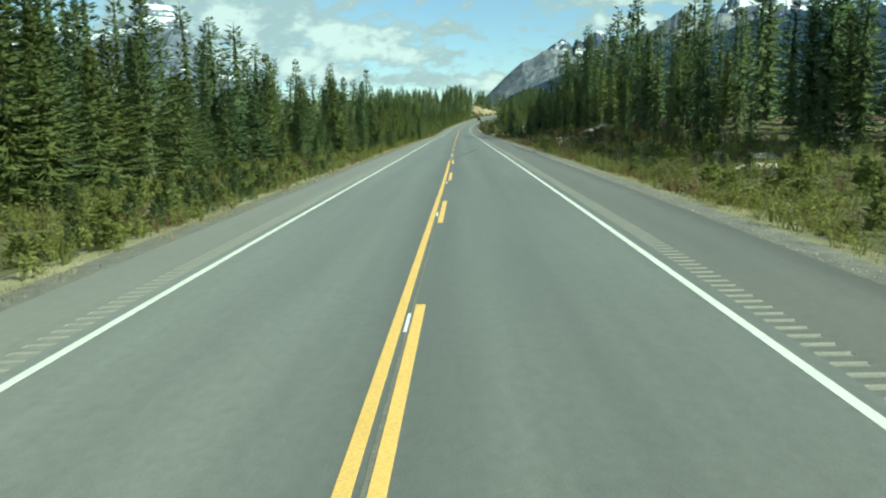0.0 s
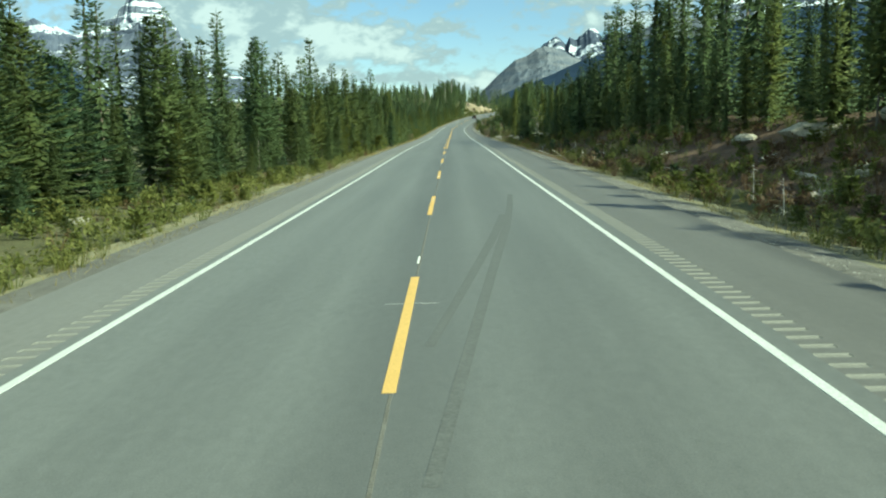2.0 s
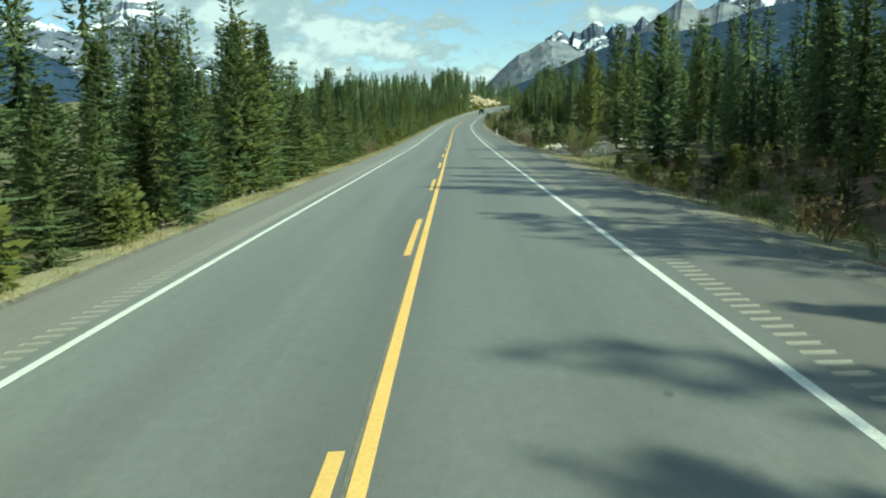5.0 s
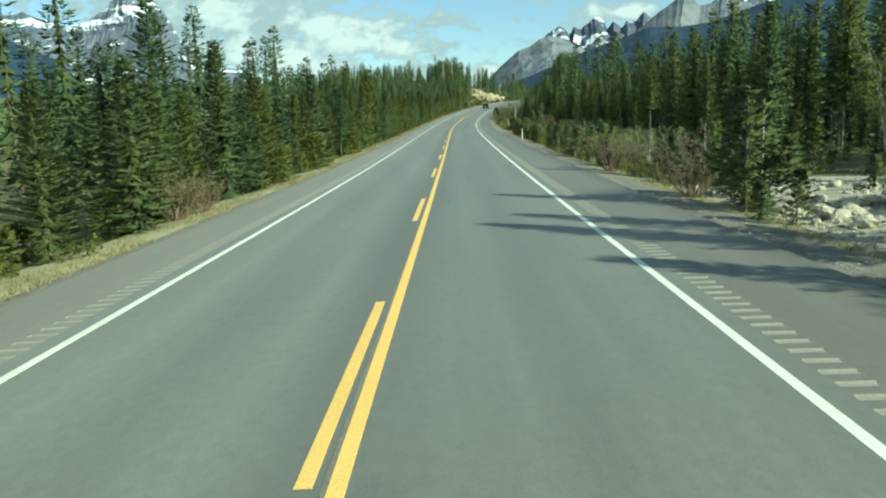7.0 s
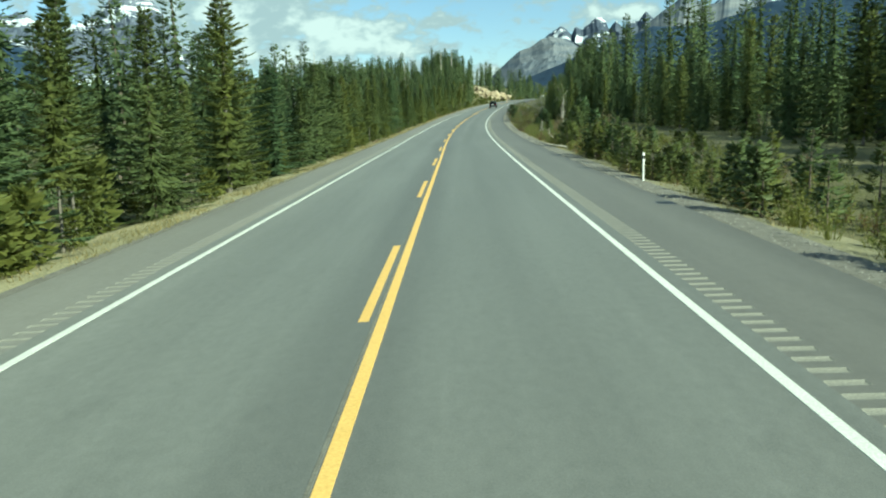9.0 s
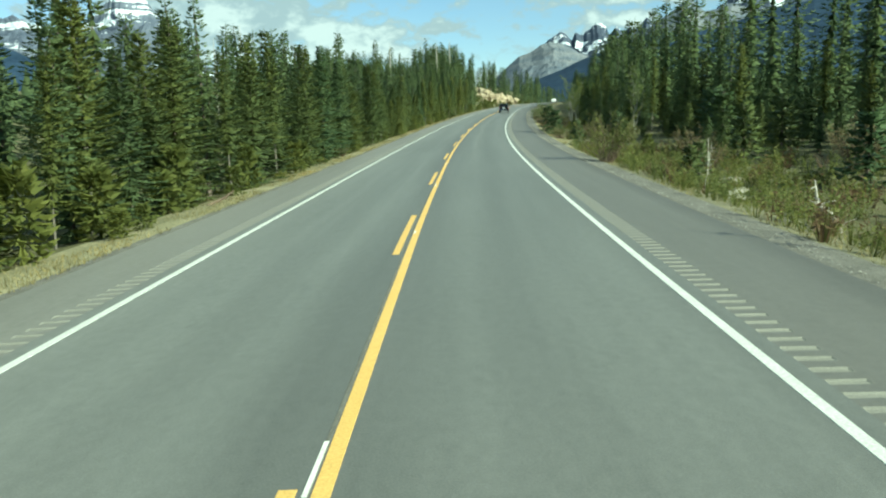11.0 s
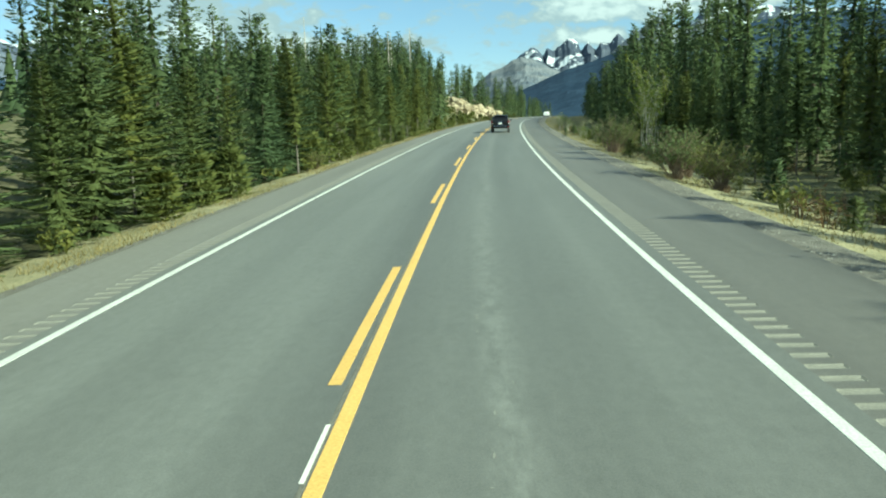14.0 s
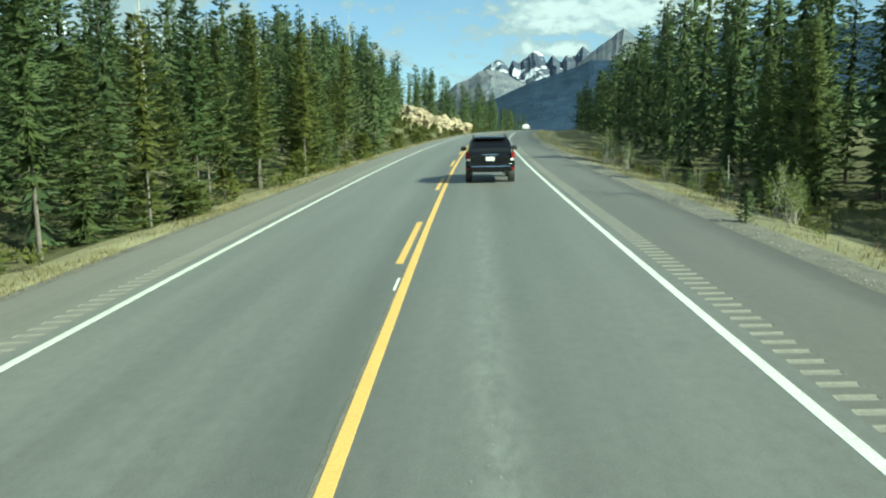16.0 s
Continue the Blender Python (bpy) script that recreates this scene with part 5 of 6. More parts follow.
for s, o, k in ((362.2, 7.9, 0.55), (346.5, 9.0, 0.7), (341.0, 8.6, 0.45), (282.0, 8.6, 0.8), (300.0, 9.6, 0.9), (311.0, 11.0, 1.3), (391.0, 8.8, 0.55), (397.0, 8.4, 0.4), (178.0, 13.0, 0.75), (186.0, 11.0, 0.9), (188.0, 10.2, 1.3), (174.0, 9.4, 0.45), (380.5, 9.3, 0.5), (180.0, 8.7, 0.5), (181.9, 11.4, 0.55), (183.4, 8.7, 1.3), (178.4, 7.2, 0.5), (325.1, 7.3, 1.45), (322.7, 7.8, 1.3), (386.8, 6.9, 0.4), (319.5, 9.0, 0.7), (327.5, 8.2, 0.9), (283.8, 9.4, 0.9), (288.5, 12.6, 1.5), (296.0, 14.0, 1.8), (279.0, 13.0, 1.4), (301.5, 15.0, 2.0), (292.0, 15.5, 1.7)):
    put_copy(young, s, o, k)
for s, o, k in ((179.8, 7.4, 0.6), (181.2, 7.9, 1.45), (180.5, 8.2, 0.7), (177.6, 7.6, 0.45), (392.0, 8.0, 0.5), (376.0, 8.0, 0.5)):
    put_copy(young_pine, s, o, k)
for k in range(115):                                    # thicket beside the shoulder
    s = rng.uniform(196, 262)
    put_copy(young_pine if rng.random() < 0.65 else young, s, 7.3 + 5.2 * rng.random() ** 1.3, rng.uniform(0.4, 1.1))
for k in range(130):                                   # open ground before the trees
    s = rng.uniform(2, 105) if k < 45 else rng.uniform(12, 46)
    o = rng.uniform(left_front(s) + 0.4, -7.0)
    put_copy(young if rng.random() < 0.6 else young_pine, s, o, rng.uniform(0.25, 0.65))
for k in range(14):                                    # beside the rubble
    put_copy(young if k % 2 else young_pine, rng.uniform(189, 204), rng.uniform(8.2, 14.5), rng.uniform(0.5, 1.2))
for k in range(40):
    s = rng.uniform(8, 150)
    put_copy(young_pine if rng.random() < 0.6 else young, s, rng.uniform(8.6, right_front(s) - 1), rng.uniform(0.3, 0.8))

nrng = np.random.default_rng(77)
low_bush = [bush_parts(70 + k, 0.75, 0.65, 9, 4, 3, 0.085) for k in range(3)]
little = conifer(46, 1.0, 0.40, 0.0, 0.14, 6, 5, 2, 0.35, 0.12, 0.4, 0.9, 5, 1, 4)
tiny = conifer(45, 1.0, 0.42, 0.0, 0.19, 6, 4, 2, 0.4, -0.1, 0.5, 1.3, 5, 1)
gv, gf_, n1, bv, bf, n2 = [], [], 0, [], [], 0


def scatter(s, off, mesh, scale, store_v, store_f, n):
    a = nrng.uniform(0, 6.28)
    c, d = math.cos(a) * scale, math.sin(a) * scale
    m = np.array([[c, -d, 0], [d, c, 0], [0, 0, scale * nrng.uniform(0.8, 1.2)]])
    store_v.append(mesh[0] @ m.T + np.array(spot(s, off, 0.03))); store_f.append(mesh[1] + n)
    return n + len(mesh[0])


stem_v, stem_f, n3 = [], [], 0
for k in range(1560):
    if k % 5 < 2 and k < 1240:
        continue
    if k < 480:
        s = nrng.uniform(2, 96)
        off = nrng.uniform(left_front(s) - 1.0, -6.8)
    elif k < 820:
        s = nrng.uniform(8, 75)
        off = nrng.uniform(8.0, right_front(s) + 1)
    elif k < 1060:
        s = nrng.uniform(70, 155)
        off = nrng.uniform(8.0, right_front(s) + 1)
    elif k < 1240:
        s = nrng.uniform(165, 425)
        off = nrng.uniform(8.0 if s < 300 else 8.6, right_front(s) + 1)
    elif k < 1420:
        s = nrng.uniform(112, 435)
        off = nrng.uniform(-8.6, -6.9)
    else:
        s = nrng.uniform(445, 565)
        off = nrng.uniform(max(left_front(s) - 2, -24), -7.2)
    if 167 < s < 189 and off > 7.9:
        continue
    if nrng.random() < (0.42 if k < 1240 else 0.6):
        n1 = scatter(s, off, little[1] if k >= 1240 else tiny[1], nrng.uniform(0.35, 0.9) * (2.0 if k >= 1240 else 1.0), gv, gf_, n1)
    else:
        st, lf = low_bush[nrng.integers(3)]
        sc = nrng.uniform(0.5, 1.15)
        if 62 < s < 160 and off > 0 and nrng.random() < 0.6:
            n3 = scatter(s, off, lf, sc, stem_v, stem_f, n3)
        else:
            n2 = scatter(s, off, lf, sc, bv, bf, n2)


def tuft(seed, n, h, r):
    """A clump of upright twigs with a few narrow leaves each."""
    g = np.random.default_rng(seed)
    a = g.uniform(0, 6.283, n)
    b = np.stack([np.cos(a), np.sin(a), 0 * a], 1) * (r * 0.35 * np.sqrt(g.random(n)))[:, None]
    hh = h * g.uniform(0.45, 1.0, n)
    tip = b + np.stack([np.cos(a) * r * g.uniform(0.2, 1, n), np.sin(a) * r * g.uniform(0.2, 1, n), hh], 1)
    w = np.stack([-np.sin(a), np.cos(a), 0 * a], 1) * 0.012
    tris = [np.stack([b - w, b + w, tip], 1)]
    for k in range(4):
        f = g.uniform(0.35, 1.0, n)[:, None]
        c = b + (tip - b) * f
        d = g.normal(size=(n, 3)) * np.array([1, 1, 0.6]); d /= np.linalg.norm(d, axis=1)[:, None]
        e = np.cross(d, g.normal(size=(n, 3))); e /= np.linalg.norm(e, axis=1)[:, None] + 1e-6
        ln = g.uniform(0.05, 0.12, (n, 1))
        tris.append(np.stack([c, c + d * ln * 0.5 + e * ln * 0.35, c + d * ln], 1))
    v = np.concatenate(tris).reshape(-1, 3)
    return v, np.arange(len(v), dtype=np.int32).reshape(-1, 3)


tufts = [tuft(90 + k, 15, 0.62, 0.34) for k in range(4)]
for k in range(5900):
    if k >= 5500:
        s = nrng.uniform(258, 304)
        off = 7.2 + 9.0 * nrng.random() ** 1.5
    elif k >= 4150:
        s = nrng.uniform(5, 62)
        off = nrng.uniform(7.2, 17) if k < 5050 else nrng.uniform(left_front(s), -6.5)
    elif k < 800:
        s = nrng.uniform(6, 150)
        off = 7.35 + abs(nrng.normal(0, 3.3))
    elif k < 1500:
        s = nrng.uniform(150, 425) if k % 2 else nrng.uniform(192, 268)
        off = (7.4 if s < 300 else 8.0) + abs(nrng.normal(0, 2.4))
    elif k < 2050:
        s = nrng.uniform(1, 115)
        off = nrng.uniform(left_front(s) - 0.5, -6.5)
    elif k < 2500:
        s = nrng.uniform(30, 420)
        off = right_front(s) + nrng.uniform(-1.5, 4.0)
    elif k < 2800:
        s = nrng.uniform(26, 80)
        off = nrng.uniform(9.5, right_front(s) + 3)
    elif k >= 3800:
        s = nrng.uniform(55, 150)
        off = nrng.uniform(9.5, right_front(s) + 2.5)
    elif k >= 3350:
        s = nrng.uniform(222, 302)
        off = nrng.uniform(7.5, 15.5)
    elif k >= 3100:
        s = nrng.uniform(278, 350)
        off = nrng.uniform(7.9, 12.5)
    elif k < 3000:
        s = nrng.uniform(80, 150)
        off = nrng.uniform(9.0, right_front(s) + 2)
    else:
        s = nrng.uniform(189, 203)
        off = nrng.uniform(7.8, 15)
    if 167 < s < 189 and off > 7.9:
        continue
    m, sc = tufts[nrng.integers(4)], nrng.uniform(0.5, 1.25) * (1.25 if k >= 5500 else 1.0)
    if nrng.random() < (0.34 if 45 < s < 160 and off > 0 else 0.18):
        n3 = scatter(s, off, m, sc, stem_v, stem_f, n3)
    else:
        n2 = scatter(s, off, m, sc, bv, bf, n2)
scrub = tagged(new("undergrowth"), "low green and brown scrub between road and trees", "undergrowth", kind="stuff")
tagged(part("seedlings", mesh_of("seedlings", np.concatenate(gv), np.concatenate(gf_), [M_PINE]), scrub), kind="stuff")
tagged(part("low_bushes", mesh_of("low_bushes", np.concatenate(bv), np.concatenate(bf), [M_LEAF]), scrub), kind="stuff")

tagged(part("dry_brush", mesh_of("dry_brush", np.concatenate(stem_v), np.concatenate(stem_f), [M_DRYBRUSH]), scrub), kind="stuff")

# grass: blades along the margins, thickest next to the gravel
count = 170000
side = nrng.random(count) < 0.45
s = np.where(nrng.random(count) < 0.85, nrng.uniform(0, 430, count), nrng.uniform(430, 560, count))
depth = np.abs(nrng.normal(0, 1, count))
off = np.where(side, -(5.95 + depth * np.where(s < 110, 2.6, 0.75)), 7.05 + depth * 1.9)
clump = np.sin(s * 2.1) * np.sin(off * 3.3 + s * 0.7) + np.sin(s * 0.61 + 1.0) + nrng.normal(0, 0.5, count)
keep = clump > -0.35
keep &= ~((s > 167) & (s < 189) & (off > 8.0))
s, off = s[keep], off[keep]
x, y = road_point(s, off)
z = ground_height(s, off) - 0.01
n = len(s)
lean = nrng.normal(0, 0.05, (n, 2))
hgt = nrng.uniform(0.04, 0.15, n)
ang = nrng.uniform(0, 6.28, n)
w = nrng.uniform(0.006, 0.014, n)
p = np.stack([x, y, z], 1)
dx = np.stack([np.cos(ang) * w, np.sin(ang) * w, 0 * w], 1)
tip = p + np.stack([lean[:, 0], lean[:, 1], hgt], 1)
blades = np.stack([p - dx, p + dx, tip], 1).reshape(-1, 3)
tagged(new("verge_grass", mesh_of("verge_grass", blades, np.arange(len(blades), dtype=np.int32).reshape(-1, 3), [M_DRYGRASS])),
       "dry yellow green grass along the gravel margin", "grass", kind="stuff")


# ---- stones ----
def boulder_mesh(name, seed, mat, squash=0.7, sub=3, rough=0.35, chunk=0.16):
    bm = bmesh.new()
    bmesh.ops.create_icosphere(bm, subdivisions=sub, radius=1.0)
    for v in bm.verts:
        q = v.co.copy()
        k = 1 + rough * noise.fractal(q * 0.9 + Vector((seed * 3.7, seed, 0)), 0.8, 2.1, 4)
        c = noise.cell_vector(q * 1.3 + Vector((seed, 0, seed * 1.9)))
        v.co = q * k + (c - Vector((0.5, 0.5, 0.5))) * chunk
        v.co.z *= squash
    me = bpy.data.meshes.new(name)
    bm.to_mesh(me); bm.free()
    me.materials.append(mat)
    for p in me.polygons:
        p.use_smooth = False
    return me


STONES = [boulder_mesh("boulder", k, M_STONE, 0.62 + 0.08 * (k % 3), 2) for k in range(5)]
for k in range(290):
    s = 177 + rng.gauss(0, 4.4)
    o = 7.9 + 8.0 * rng.random() ** 1.4
    r = rng.choice((0.05, 0.06, 0.08, 0.10, 0.13, 0.19)) * rng.uniform(0.8, 1.25)
    b = tagged(new("boulder", STONES[k % 5]), "pale grey limestone boulder in a roadside rubble heap", "boulder", "rubble heap stones")
    b.matrix_basis = Matrix.LocRotScale(spot(s, o, 0) + Vector((0, 0, r * 0.35)), Euler((rng.uniform(-0.3, 0.3), rng.uniform(-0.3, 0.3), rng.uniform(0, 6.28))), (r * rng.uniform(0.9, 1.4), r, r))
for s, o, r in ((34.5, 13.6, 0.55), (37.0, 15.0, 0.4), (41, 14.0, 0.3), (69.0, 12.4, 0.28), (70.2, 13.0, 0.24), (79, 15.5, 0.8), (84, 14.5, 0.6), (76.5, 18.0, 0.9), (278.0, 8.9, 0.42), (280.0, 9.6, 0.3), (283.0, 10.3, 0.35), (60.5, -10.2, 0.24), (76.0, -10.2, 0.28), (71.5, -11.6, 0.32), (52, -9.0, 0.16), (118, 9.3, 0.4), (120.5, 9.9, 0.3)):
    b = tagged(new("boulder", STONES[int(s) % 5]), "pale grey weathered boulder half sunk in the scrub", "boulder")
    b.matrix_basis = Matrix.LocRotScale(spot(s, o, 0) + Vector((0, 0, r * 0.2)), Euler((0, 0, rng.uniform(0, 6.28))), (r * 1.5, r, r * 0.75))

# small rubble between the boulders
count = 2600
s = np.clip(nrng.normal(177, 4.8, count), 165, 190)
off = nrng.uniform(7.7, 16.5, count)
x, y = road_point(s, off)
r = nrng.uniform(0.02, 0.075, count)[:, None]
octa = np.array([(1, 0, 0), (0, 1, 0), (-1, 0, 0), (0, -1, 0), (0.2, 0.1, 0.7), (0, 0, -0.6)])
tri = np.array([(0, 1, 4), (1, 2, 4), (2, 3, 4), (3, 0, 4), (1, 0, 5), (2, 1, 5), (3, 2, 5), (0, 3, 5)])
verts = (np.stack([x, y, ground_height(s, off) + 0.01], 1)[:, None, :] + octa[None] * r[:, None, :] * nrng.uniform(0.6, 1.4, (count, 6, 1))).reshape(-1, 3)
tagged(new("rubble", mesh_of("rubble", verts, (tri[None] + 6 * np.arange(count)[:, None, None]).reshape(-1, 3), [M_STONE])), "pale broken limestone rubble beside the road", "rubble", kind="stuff")

# the rock cut at the bend: broken ochre blocks, higher at the near end
for s, o, r, k, up in ((535.5, -20.5, 2.2, 0, 1.6), (537.0, -19.0, 2.5, 9, 3.4), (540.5, -20.6, 2.4, 1, 4.6), (538.5, -16.8, 1.8, 2, 1.2), (543.0, -18.0, 2.1, 3, 3.2), (541.0, -22.5, 1.6, 7, 1.4), (533.0, -22.5, 1.5, 10, 0.6),
                       (548.0, -15.6, 2.1, 4, 1.9), (552.0, -13.6, 1.8, 5, 1.3), (556.5, -11.8, 1.4, 6, 0.6), (551.0, -16.5, 1.7, 8, 2.6), (545.5, -14.6, 1.2, 11, 0.6), (539.0, -23.0, 1.3, 12, 4.4)):
    b = tagged(new("rock_outcrop", boulder_mesh("rock_outcrop", 20 + k, M_OCHRE, 0.9, 4, 0.75, 0.42)), "pale ochre broken rock outcrop in the road cut", "rock outcrop")
    foot = spot(s, o, 0)
    b.matrix_basis = Matrix.LocRotScale(Vector((foot.x, foot.y, float(road_height(s, -5)) + up * 0.75)), Euler((0, 0, rng.uniform(0, 6.28))), (r * 1.1, r, r * 1.1))

# ---- dead wood, posts ----
def limb(name, pts, radii, mat, label, category, twigs=0, seed=1):
    g = random.Random(seed)
    base = tagged(new(name), label, category)
    v, f = tube(pts, radii, 8)
    part("stem", mesh_of(name + "_stem", v, f, [mat], smooth=True), base)
    for k in range(twigs):
        t = g.uniform(0.12, 0.95)
        i = min(len(pts) - 2, int(t * (len(pts) - 1)))
        w = t * (len(pts) - 1) - i
        p = Vector(pts[i]).lerp(Vector(pts[i + 1]), w)
        q = p + Vector((g.uniform(-1, 1), g.uniform(-1, 1), g.uniform(-0.35, 0.45))) * (0.16 + 0.5 * (1 - t)) * 0.8
        v, f = tube([tuple(p), tuple(p.lerp(q, 0.5) + Vector((0, 0, 0.02))), tuple(q)], [radii[0] * 0.32, radii[0] * 0.22, radii[0] * 0.08], 5)
        part("branch", mesh_of(name + "_branch", v, f, [mat], smooth=True), base)
    return base


put(limb("dead_tree", [(0, 0, -0.3), (0.02, 0, 1.2), (0.0, 0.03, 2.4), (0.05, 0, 3.6)], [0.05, 0.04, 0.03, 0.012], M_PALEBARK, "tall bare grey dead tree trunk with short branch stubs", "dead tree", 34, 3), 266.8, 8.7, 0.4)
put(limb("dead_branch", [(0, 0, -0.05), (0.15, 0.1, 0.35), (0.45, 0.15, 0.55), (0.5, 0.2, 1.05)], [0.06, 0.05, 0.04, 0.012], M_PALEBARK, "bleached white forked dead branch lying on the verge", "dead branch", 9, 5), 271.2, 8.6, 2.2)
put(limb("dead_branch", [(0, 0, 0.05), (0.6, 0.2, 0.28), (1.3, 0.1, 0.35), (1.9, 0.3, 0.5)], [0.05, 0.05, 0.035, 0.012], M_PALEBARK, "bleached tangled dead branch beside the thicket", "dead branch", 14, 6), 257.0, 8.2, 2.6)
for s, o, a in ((93.5, 8.3, 0.4), (96.8, 8.0, 2.0), (99.0, 9.2, 1.1), (103.5, 8.1, 2.7), (107.0, 8.8, 0.2), (112.0, 8.4, 1.6), (88.0, 9.4, 2.3), (118.0, 8.6, 0.9)):
    put(limb("dead_branch", [(0, 0, 0.02), (0.5, 0.15, 0.22), (1.0, 0.05, 0.38), (1.4, 0.25, 0.62)], [0.035, 0.03, 0.022, 0.008], M_PALEBARK, "bleached dead branch on the reddish bank", "dead branch", 9, int(s)), s, o, a)
put(limb("dead_branch", [(0, 0, 0.05), (0.6, 0.1, 0.2), (1.2, 0.3, 0.4)], [0.045, 0.04, 0.012], M_STEM, "reddish dead branch on the dry grass", "dead branch", 16, 8), 279.0, -7.0, 0.9)
for s, o, h, tilt in ((278.5, 8.0, 1.5, 0.30), (279.4, 8.4, 1.7, 0.0), (207.5, 8.3, 2.3, 0.0), (213.0, 8.2, 1.6, 0.05), (220.0, 8.1, 1.4, 0.0), (201.0, 8.6, 2.0, 0.06), (51, 10.2, 1.3, 0.1), (70.5, 9.8, 1.2, 0.0), (66.8, 9.2, 1.1, 0.08), (183.0, 9.0, 2.6, 0.02), (187.5, 8.9, 2.2, 0.0), (394.5, 9.0, 1.5, 0.0), (399.0, 9.4, 1.1, 0.0), (106, 10, 1.2, 0.0)):
    put(limb("dead_sapling", [(0, 0, -0.2), (tilt * h * 0.5, 0, h * 0.5), (tilt * h, 0.02, h)], [0.017, 0.014, 0.005], M_PALEBARK, "thin bare grey dead sapling on the verge", "dead sapling", 22, int(s)), s, o)
for s, o, ln, a in ((33.0, 14.0, 3.2, 1.2), (77.0, 13.0, 4.5, 1.0), (95.0, 11.5, 3.0, 1.3), (117.5, 9.6, 2.4, 1.4), (59.5, -9.4, 2.6, 1.4), (64.0, 12.5, 3.0, 1.1), (372.0, 12.0, 2.5, 1.0), (68.0, 11.0, 2.2, 0.6), (72.0, 12.0, 2.8, 1.5), (83.0, 10.8, 2.6, 1.9), (88.0, 12.2, 3.0, 0.9), (101.0, 11.0, 2.4, 1.6), (108.0, 12.4, 2.7, 1.1), (126.0, 11.0, 2.5, 1.3)):
    g = limb("fallen_log", [(-ln / 2, 0, 0.1), (0, 0.05, 0.13), (ln / 2, 0, 0.16)], [0.075, 0.07, 0.05], M_PALEBARK, "pale weathered fallen log lying in the scrub", "log", 5, int(s))
    put(g, s, o, a)
tall = limb("dead_tree", [(0, 0, -0.3), (0.03, 0, 4.0), (0.0, 0.05, 8.0), (0.05, 0, 11.5)], [0.14, 0.11, 0.07, 0.02], M_PALEBARK, "tall grey dead tree standing above the forest", "dead tree", 60, 13)
put(tall, 345.0, -27.0)
for s, o, k in ((352, -33, 0.9), (470, -22, 1.15), (486, -25, 1.1), (500, -24, 1.2), (300, -30, 0.9), (432, -26, 1.0)):
    put_copy(tall, s, o, k)
post = tagged(new("marker_post"), "slim white roadside marker post", "marker post")
v, f = tube([(0, 0, -0.2), (0, 0, 0.45), (0, 0, 0.9), (0, 0, 0.92)], [0.035, 0.035, 0.035, 0.012], 10)
part("post", mesh_of("marker_post_body", v, f, [M_PLATE], smooth=True), post)
v, f = tube([(0, -0.001, 0.72), (0, -0.001, 0.82)], [0.0365, 0.0365], 10)
part("band", mesh_of("marker_post_band", v, f, [M_PLASTIC], smooth=True), post, "dark band near the top")
put(post, 234.0, 6.95, 0.0)
M_TAG = plain("faded_turquoise_cloth", (0.07, 0.16, 0.18), 0.8)
M_ORANGE = plain("orange_flagging_tape", (0.75, 0.14, 0.03), 0.6)
for s, o, z, m, label in ((206.5, 8.9, 1.75, M_TAG, "faded turquoise rag caught on a sapling"), (48.0, 22.5, 2.2, M_ORANGE, "orange flagging tape tied to a spruce")):
    bm = bmesh.new()
    bmesh.ops.create_grid(bm, x_segments=4, y_segments=8, size=1.0)
    for v in bm.verts:
        v.co = Vector((v.co.x * 0.05 + 0.02 * math.sin(v.co.y * 4), 0.05 * math.sin(v.co.x * 3 + v.co.y * 2), v.co.y * 0.15))
    bmesh.ops.solidify(bm, geom=list(bm.faces), thickness=0.012)
    me = bpy.data.meshes.new("rag"); bm.to_mesh(me); bm.free(); me.materials.append(m)
    rag = tagged(new("cloth_rag", me), label, "rag")
    rag.matrix_basis = Matrix.Translation(spot(s, o) + Vector((0, 0, z)))

# loose stones on the gravel margins
count = 9500
s = nrng.uniform(0, 420, count)
right = nrng.random(count) < 0.8
off = np.where(right, EDGE_R + 0.1 + np.abs(nrng.normal(0, 0.5, count)), EDGE_L - 0.1 - np.abs(nrng.normal(0, 0.3, count)))
x, y = road_point(s, off)
z = ground_height(s, off)
r = nrng.uniform(0.008, 0.026, count)[:, None] * np.where(right, 1.0, 0.7)[:, None]
c = np.stack([x, y, z], 1)
octa = np.array([(1, 0, 0), (0, 1, 0), (-1, 0, 0), (0, -1, 0), (0.2, 0.1, 0.7), (0, 0, -0.6)])
verts = (c[:, None, :] + octa[None] * r[:, None, :] * nrng.uniform(0.6, 1.3, (count, 6, 1))).reshape(-1, 3)
tri = np.array([(0, 1, 4), (1, 2, 4), (2, 3, 4), (3, 0, 4), (1, 0, 5), (2, 1, 5), (3, 2, 5), (0, 3, 5)])
faces = (tri[None] + 6 * np.arange(count)[:, None, None]).reshape(-1, 3)
tagged(new("loose_gravel", mesh_of("loose_gravel", verts, faces, [M_PEBBLE])), "loose grey stones along the edge of the paving", "gravel", kind="stuff")

# pale dried splashes along the right lane
blots_v, blots_f = [], []
for k in range(260):
    s = 286 + 92 * nrng.random() ** 0.8
    off = 1.25 + nrng.normal(0, 0.09) + 0.12 * math.sin(s * 0.2)
    n0, m = len(blots_v), 6
    ra, rb = nrng.uniform(0.006, 0.022), nrng.uniform(0.01, 0.06)
    for j in range(m):
        a = 6.283 * j / m
        w = nrng.uniform(0.55, 1.2)
        ss, o = s + math.sin(a) * rb * w, off + math.cos(a) * ra * w
        x, y = road_point(ss, o)
        blots_v.append((float(x), float(y), float(road_height(ss, o)) + 0.0035))
    for j in range(1, m - 1):
        blots_f.append((n0, n0 + j, n0 + j + 1))
M_SPLASH = mottled("dried_splash", (0.19, 0.19, 0.175), (0.25, 0.25, 0.23), 9, 0.9)
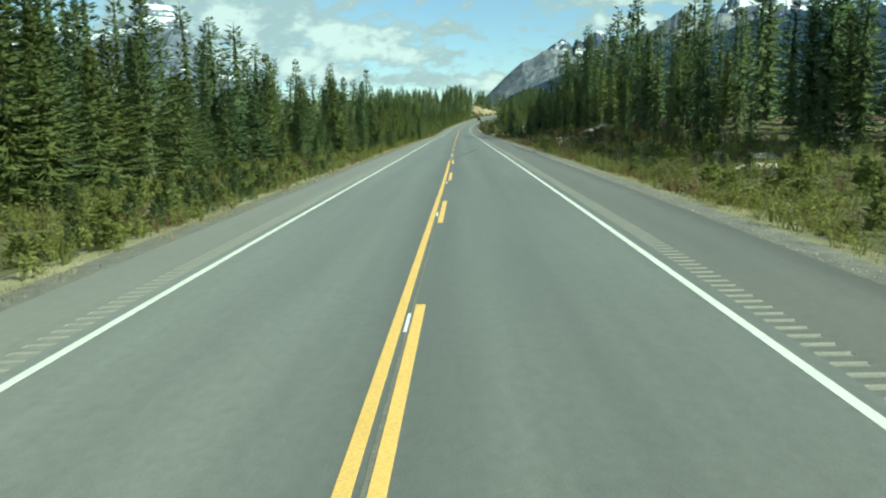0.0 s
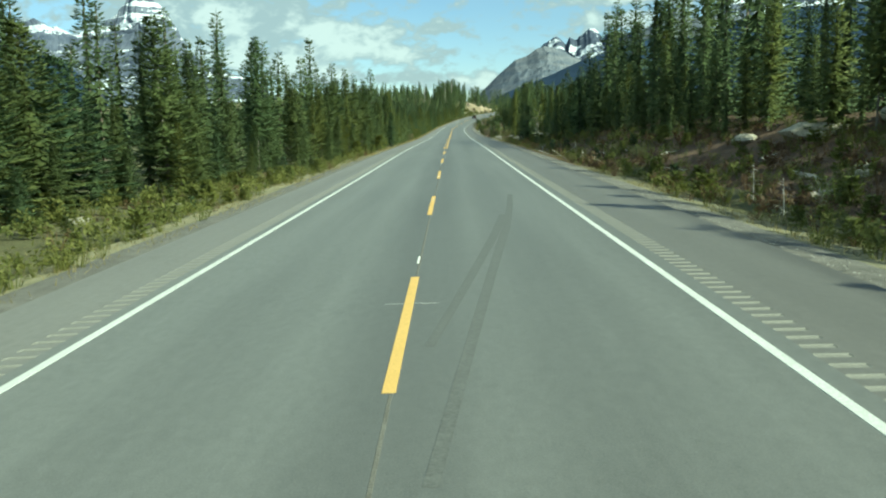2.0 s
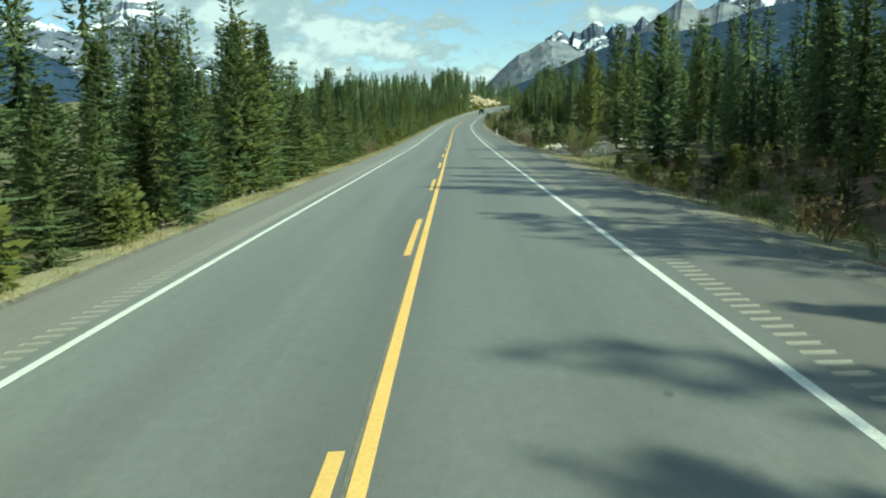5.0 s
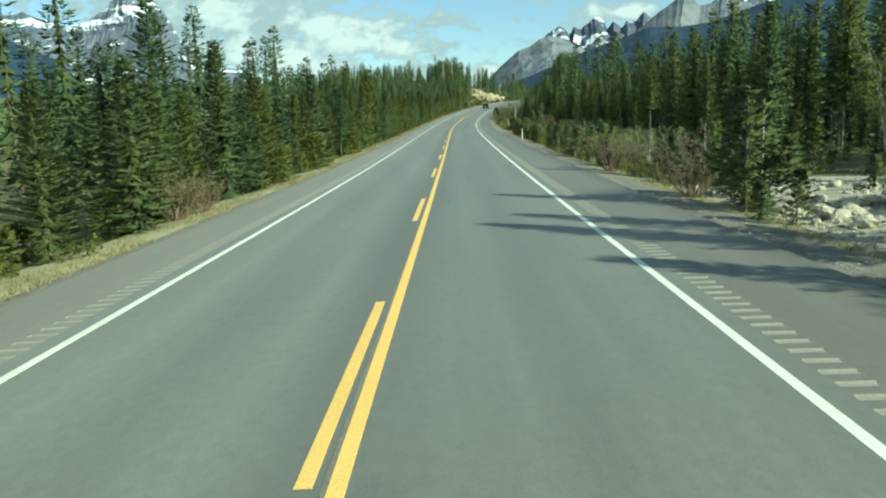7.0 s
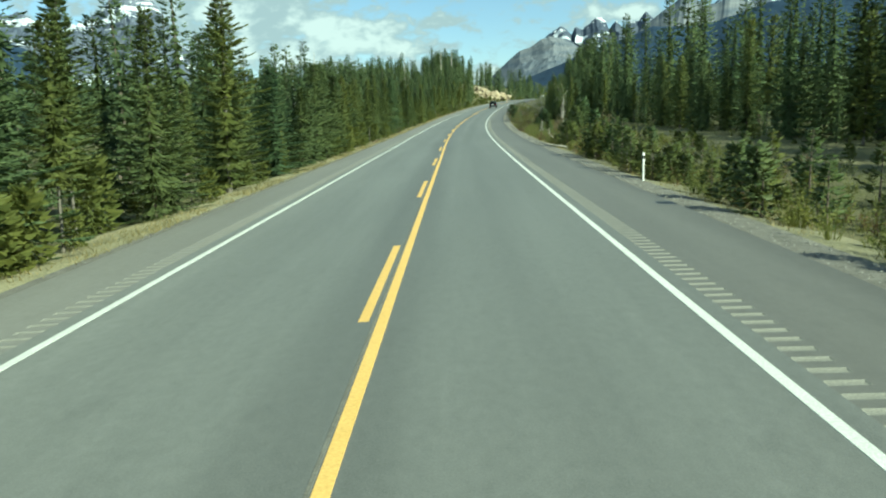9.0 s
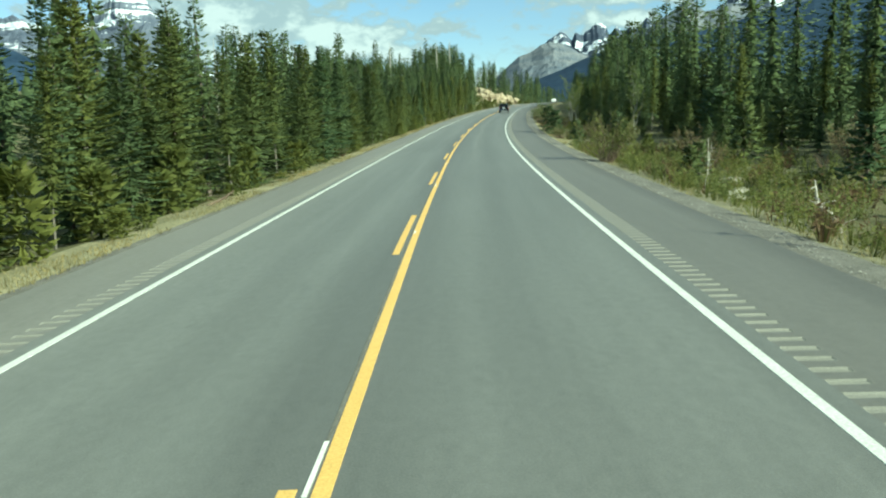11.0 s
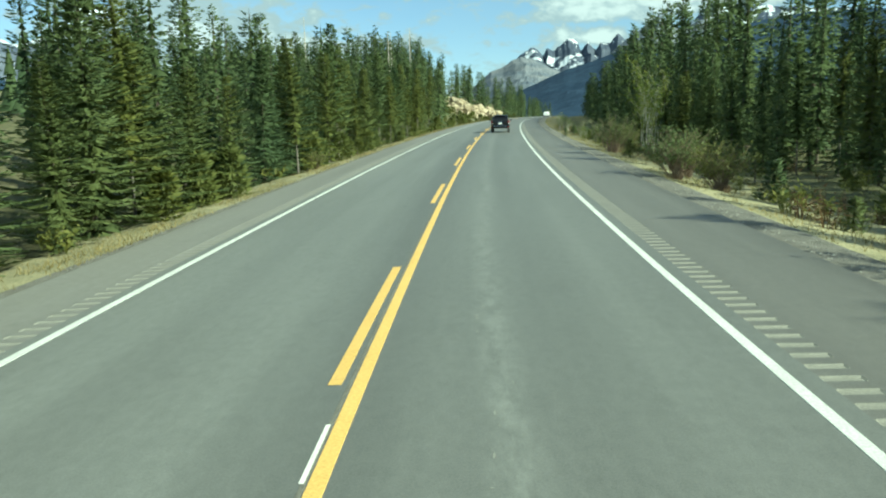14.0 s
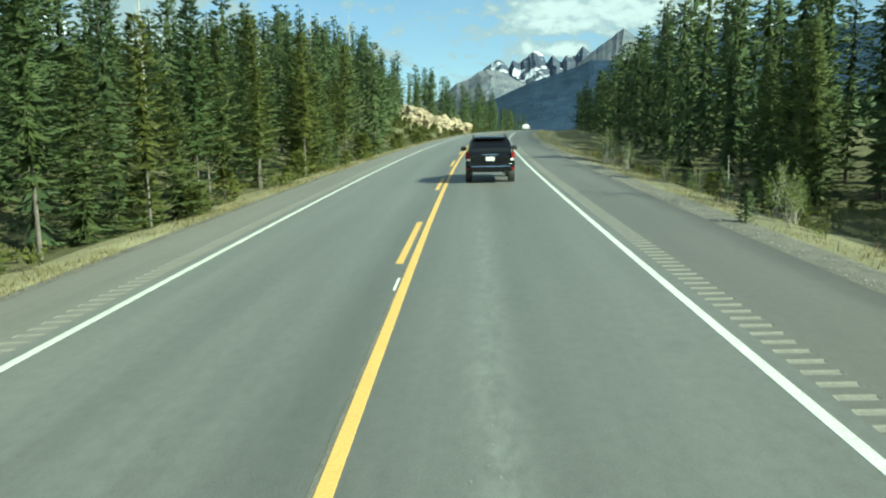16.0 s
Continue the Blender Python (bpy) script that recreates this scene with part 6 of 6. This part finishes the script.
tagged(new("road_stain", mesh_of("road_stain", blots_v, blots_f, [M_SPLASH])), "pale dried splashes on the asphalt lane", "road stain", kind="stuff")


# marks on the paving: a chalky crack, a survey cross, an oil spot, tyre marks
def mark(name, pts, half, mat, label, lift=0.0032):
    """A thin ribbon painted along points (s, off) on the road."""
    vs, fs = [], []
    for k, (a, b) in enumerate(pts):
        a2, b2 = pts[min(k + 1, len(pts) - 1)]
        a1, b1 = pts[max(k - 1, 0)]
        ln = math.hypot(a2 - a1, b2 - b1)
        na, nb = -(b2 - b1) / ln, (a2 - a1) / ln
        w = half * (0.6 + 0.4 * math.sin(k * 2.7) ** 2)
        for g in (-w, w):
            x, y = road_point(a + na * g, b + nb * g)
            vs.append((float(x), float(y), float(road_height(a + na * g, b + nb * g)) + lift))
        if k:
            fs.append((2 * k - 2, 2 * k - 1, 2 * k + 1, 2 * k))
    return tagged(new(name, mesh_of(name, vs, fs, [mat])), label, "road mark")


M_CHALK = mottled("pale_crack_dust", (0.20, 0.20, 0.185), (0.36, 0.36, 0.34), 14, 0.9)
M_OIL = mottled("dark_oil_spot", (0.060, 0.060, 0.056), (0.115, 0.115, 0.108), 16, 0.6)
g = random.Random(23)
crack = [(30.55 + 0.62 * f + 0.05 * math.sin(17 * f) + g.uniform(-0.02, 0.02), -2.25 + 2.05 * f) for f in [k / 26 for k in range(27)]]
mark("crack", crack, 0.012, M_CHALK, "fine pale crack across the asphalt lane")
for pieces in ([(80.43, -1.87), (80.45, -0.93), (80.58, -0.24)], [(80.92, 0.22), (80.8, 0.87)], [(80.8, 1.59), (81.05, 1.9), (81.36, 2.23)]):
    line = []
    for (a, o), (a2, o2) in zip(pieces, pieces[1:]):
        line += [(a + (a2 - a) * f + g.uniform(-0.025, 0.025), o + (o2 - o) * f) for f in (0, 0.17, 0.33, 0.5, 0.67, 0.83)]
    mark("crack", line + [pieces[-1]], 0.009, M_CHALK if pieces[0][1] < 0 else M_SEAM, "fine crack across the asphalt lane")
M_SKID = mottled("rubbed_tyre_mark", (0.098, 0.100, 0.094), (0.124, 0.127, 0.118), 3, 0.7)
for pieces in ([(54.2, 0.30), (56.0, 0.56), (59.0, 0.98), (62.0, 1.38), (65.3, 1.76)], [(51.2, 0.40), (53.9, 0.68), (58.0, 1.12), (63.0, 1.68), (67.0, 2.05), (70.5, 2.32)]):
    mark("tyre_mark", pieces, 0.09, M_SKID, "faint dark tyre mark curving across the lane", 0.0022)
mark("survey_cross", [(56.12, -0.32), (56.10, 0.05), (56.09, 0.37)], 0.012, M_OLDWHITE, "small white painted survey tick on the asphalt")
for c, o, ra, rb in ((192.0, 0.5, 0.10, 0.14), (191.5, 3.09, 0.03, 0.05), (300.0, -1.9, 0.05, 0.09), (122.0, 2.4, 0.05, 0.08)):
    vs = []
    for k in range(18):
        a = 6.283 * k / 18
        w = g.uniform(0.55, 1.1)
        x, y = road_point(c + math.sin(a) * rb * w, o + math.cos(a) * ra * w)
        vs.append((float(x), float(y), float(road_height(c, o)) + 0.0034 + 0.0 * a))
    x, y = road_point(c, o)
    vs.append((float(x), float(y), float(road_height(c, o)) + 0.0036))
    tagged(new("oil_spot", mesh_of("oil_spot", vs, [(k, (k + 1) % 18, 18) for k in range(18)], [M_OIL])), "small dark oil spot on the grey asphalt", "road mark")
mark("painted_line", [(89.25, 4.00), (89.16, 4.50), (89.06, 4.90)], 0.03, M_CHALK, "faint pale painted line across the shoulder")
mark("painted_line", [(23.63, 5.61), (23.34, 5.83)], 0.07, M_CHALK, "faint pale scuff on the paved shoulder")
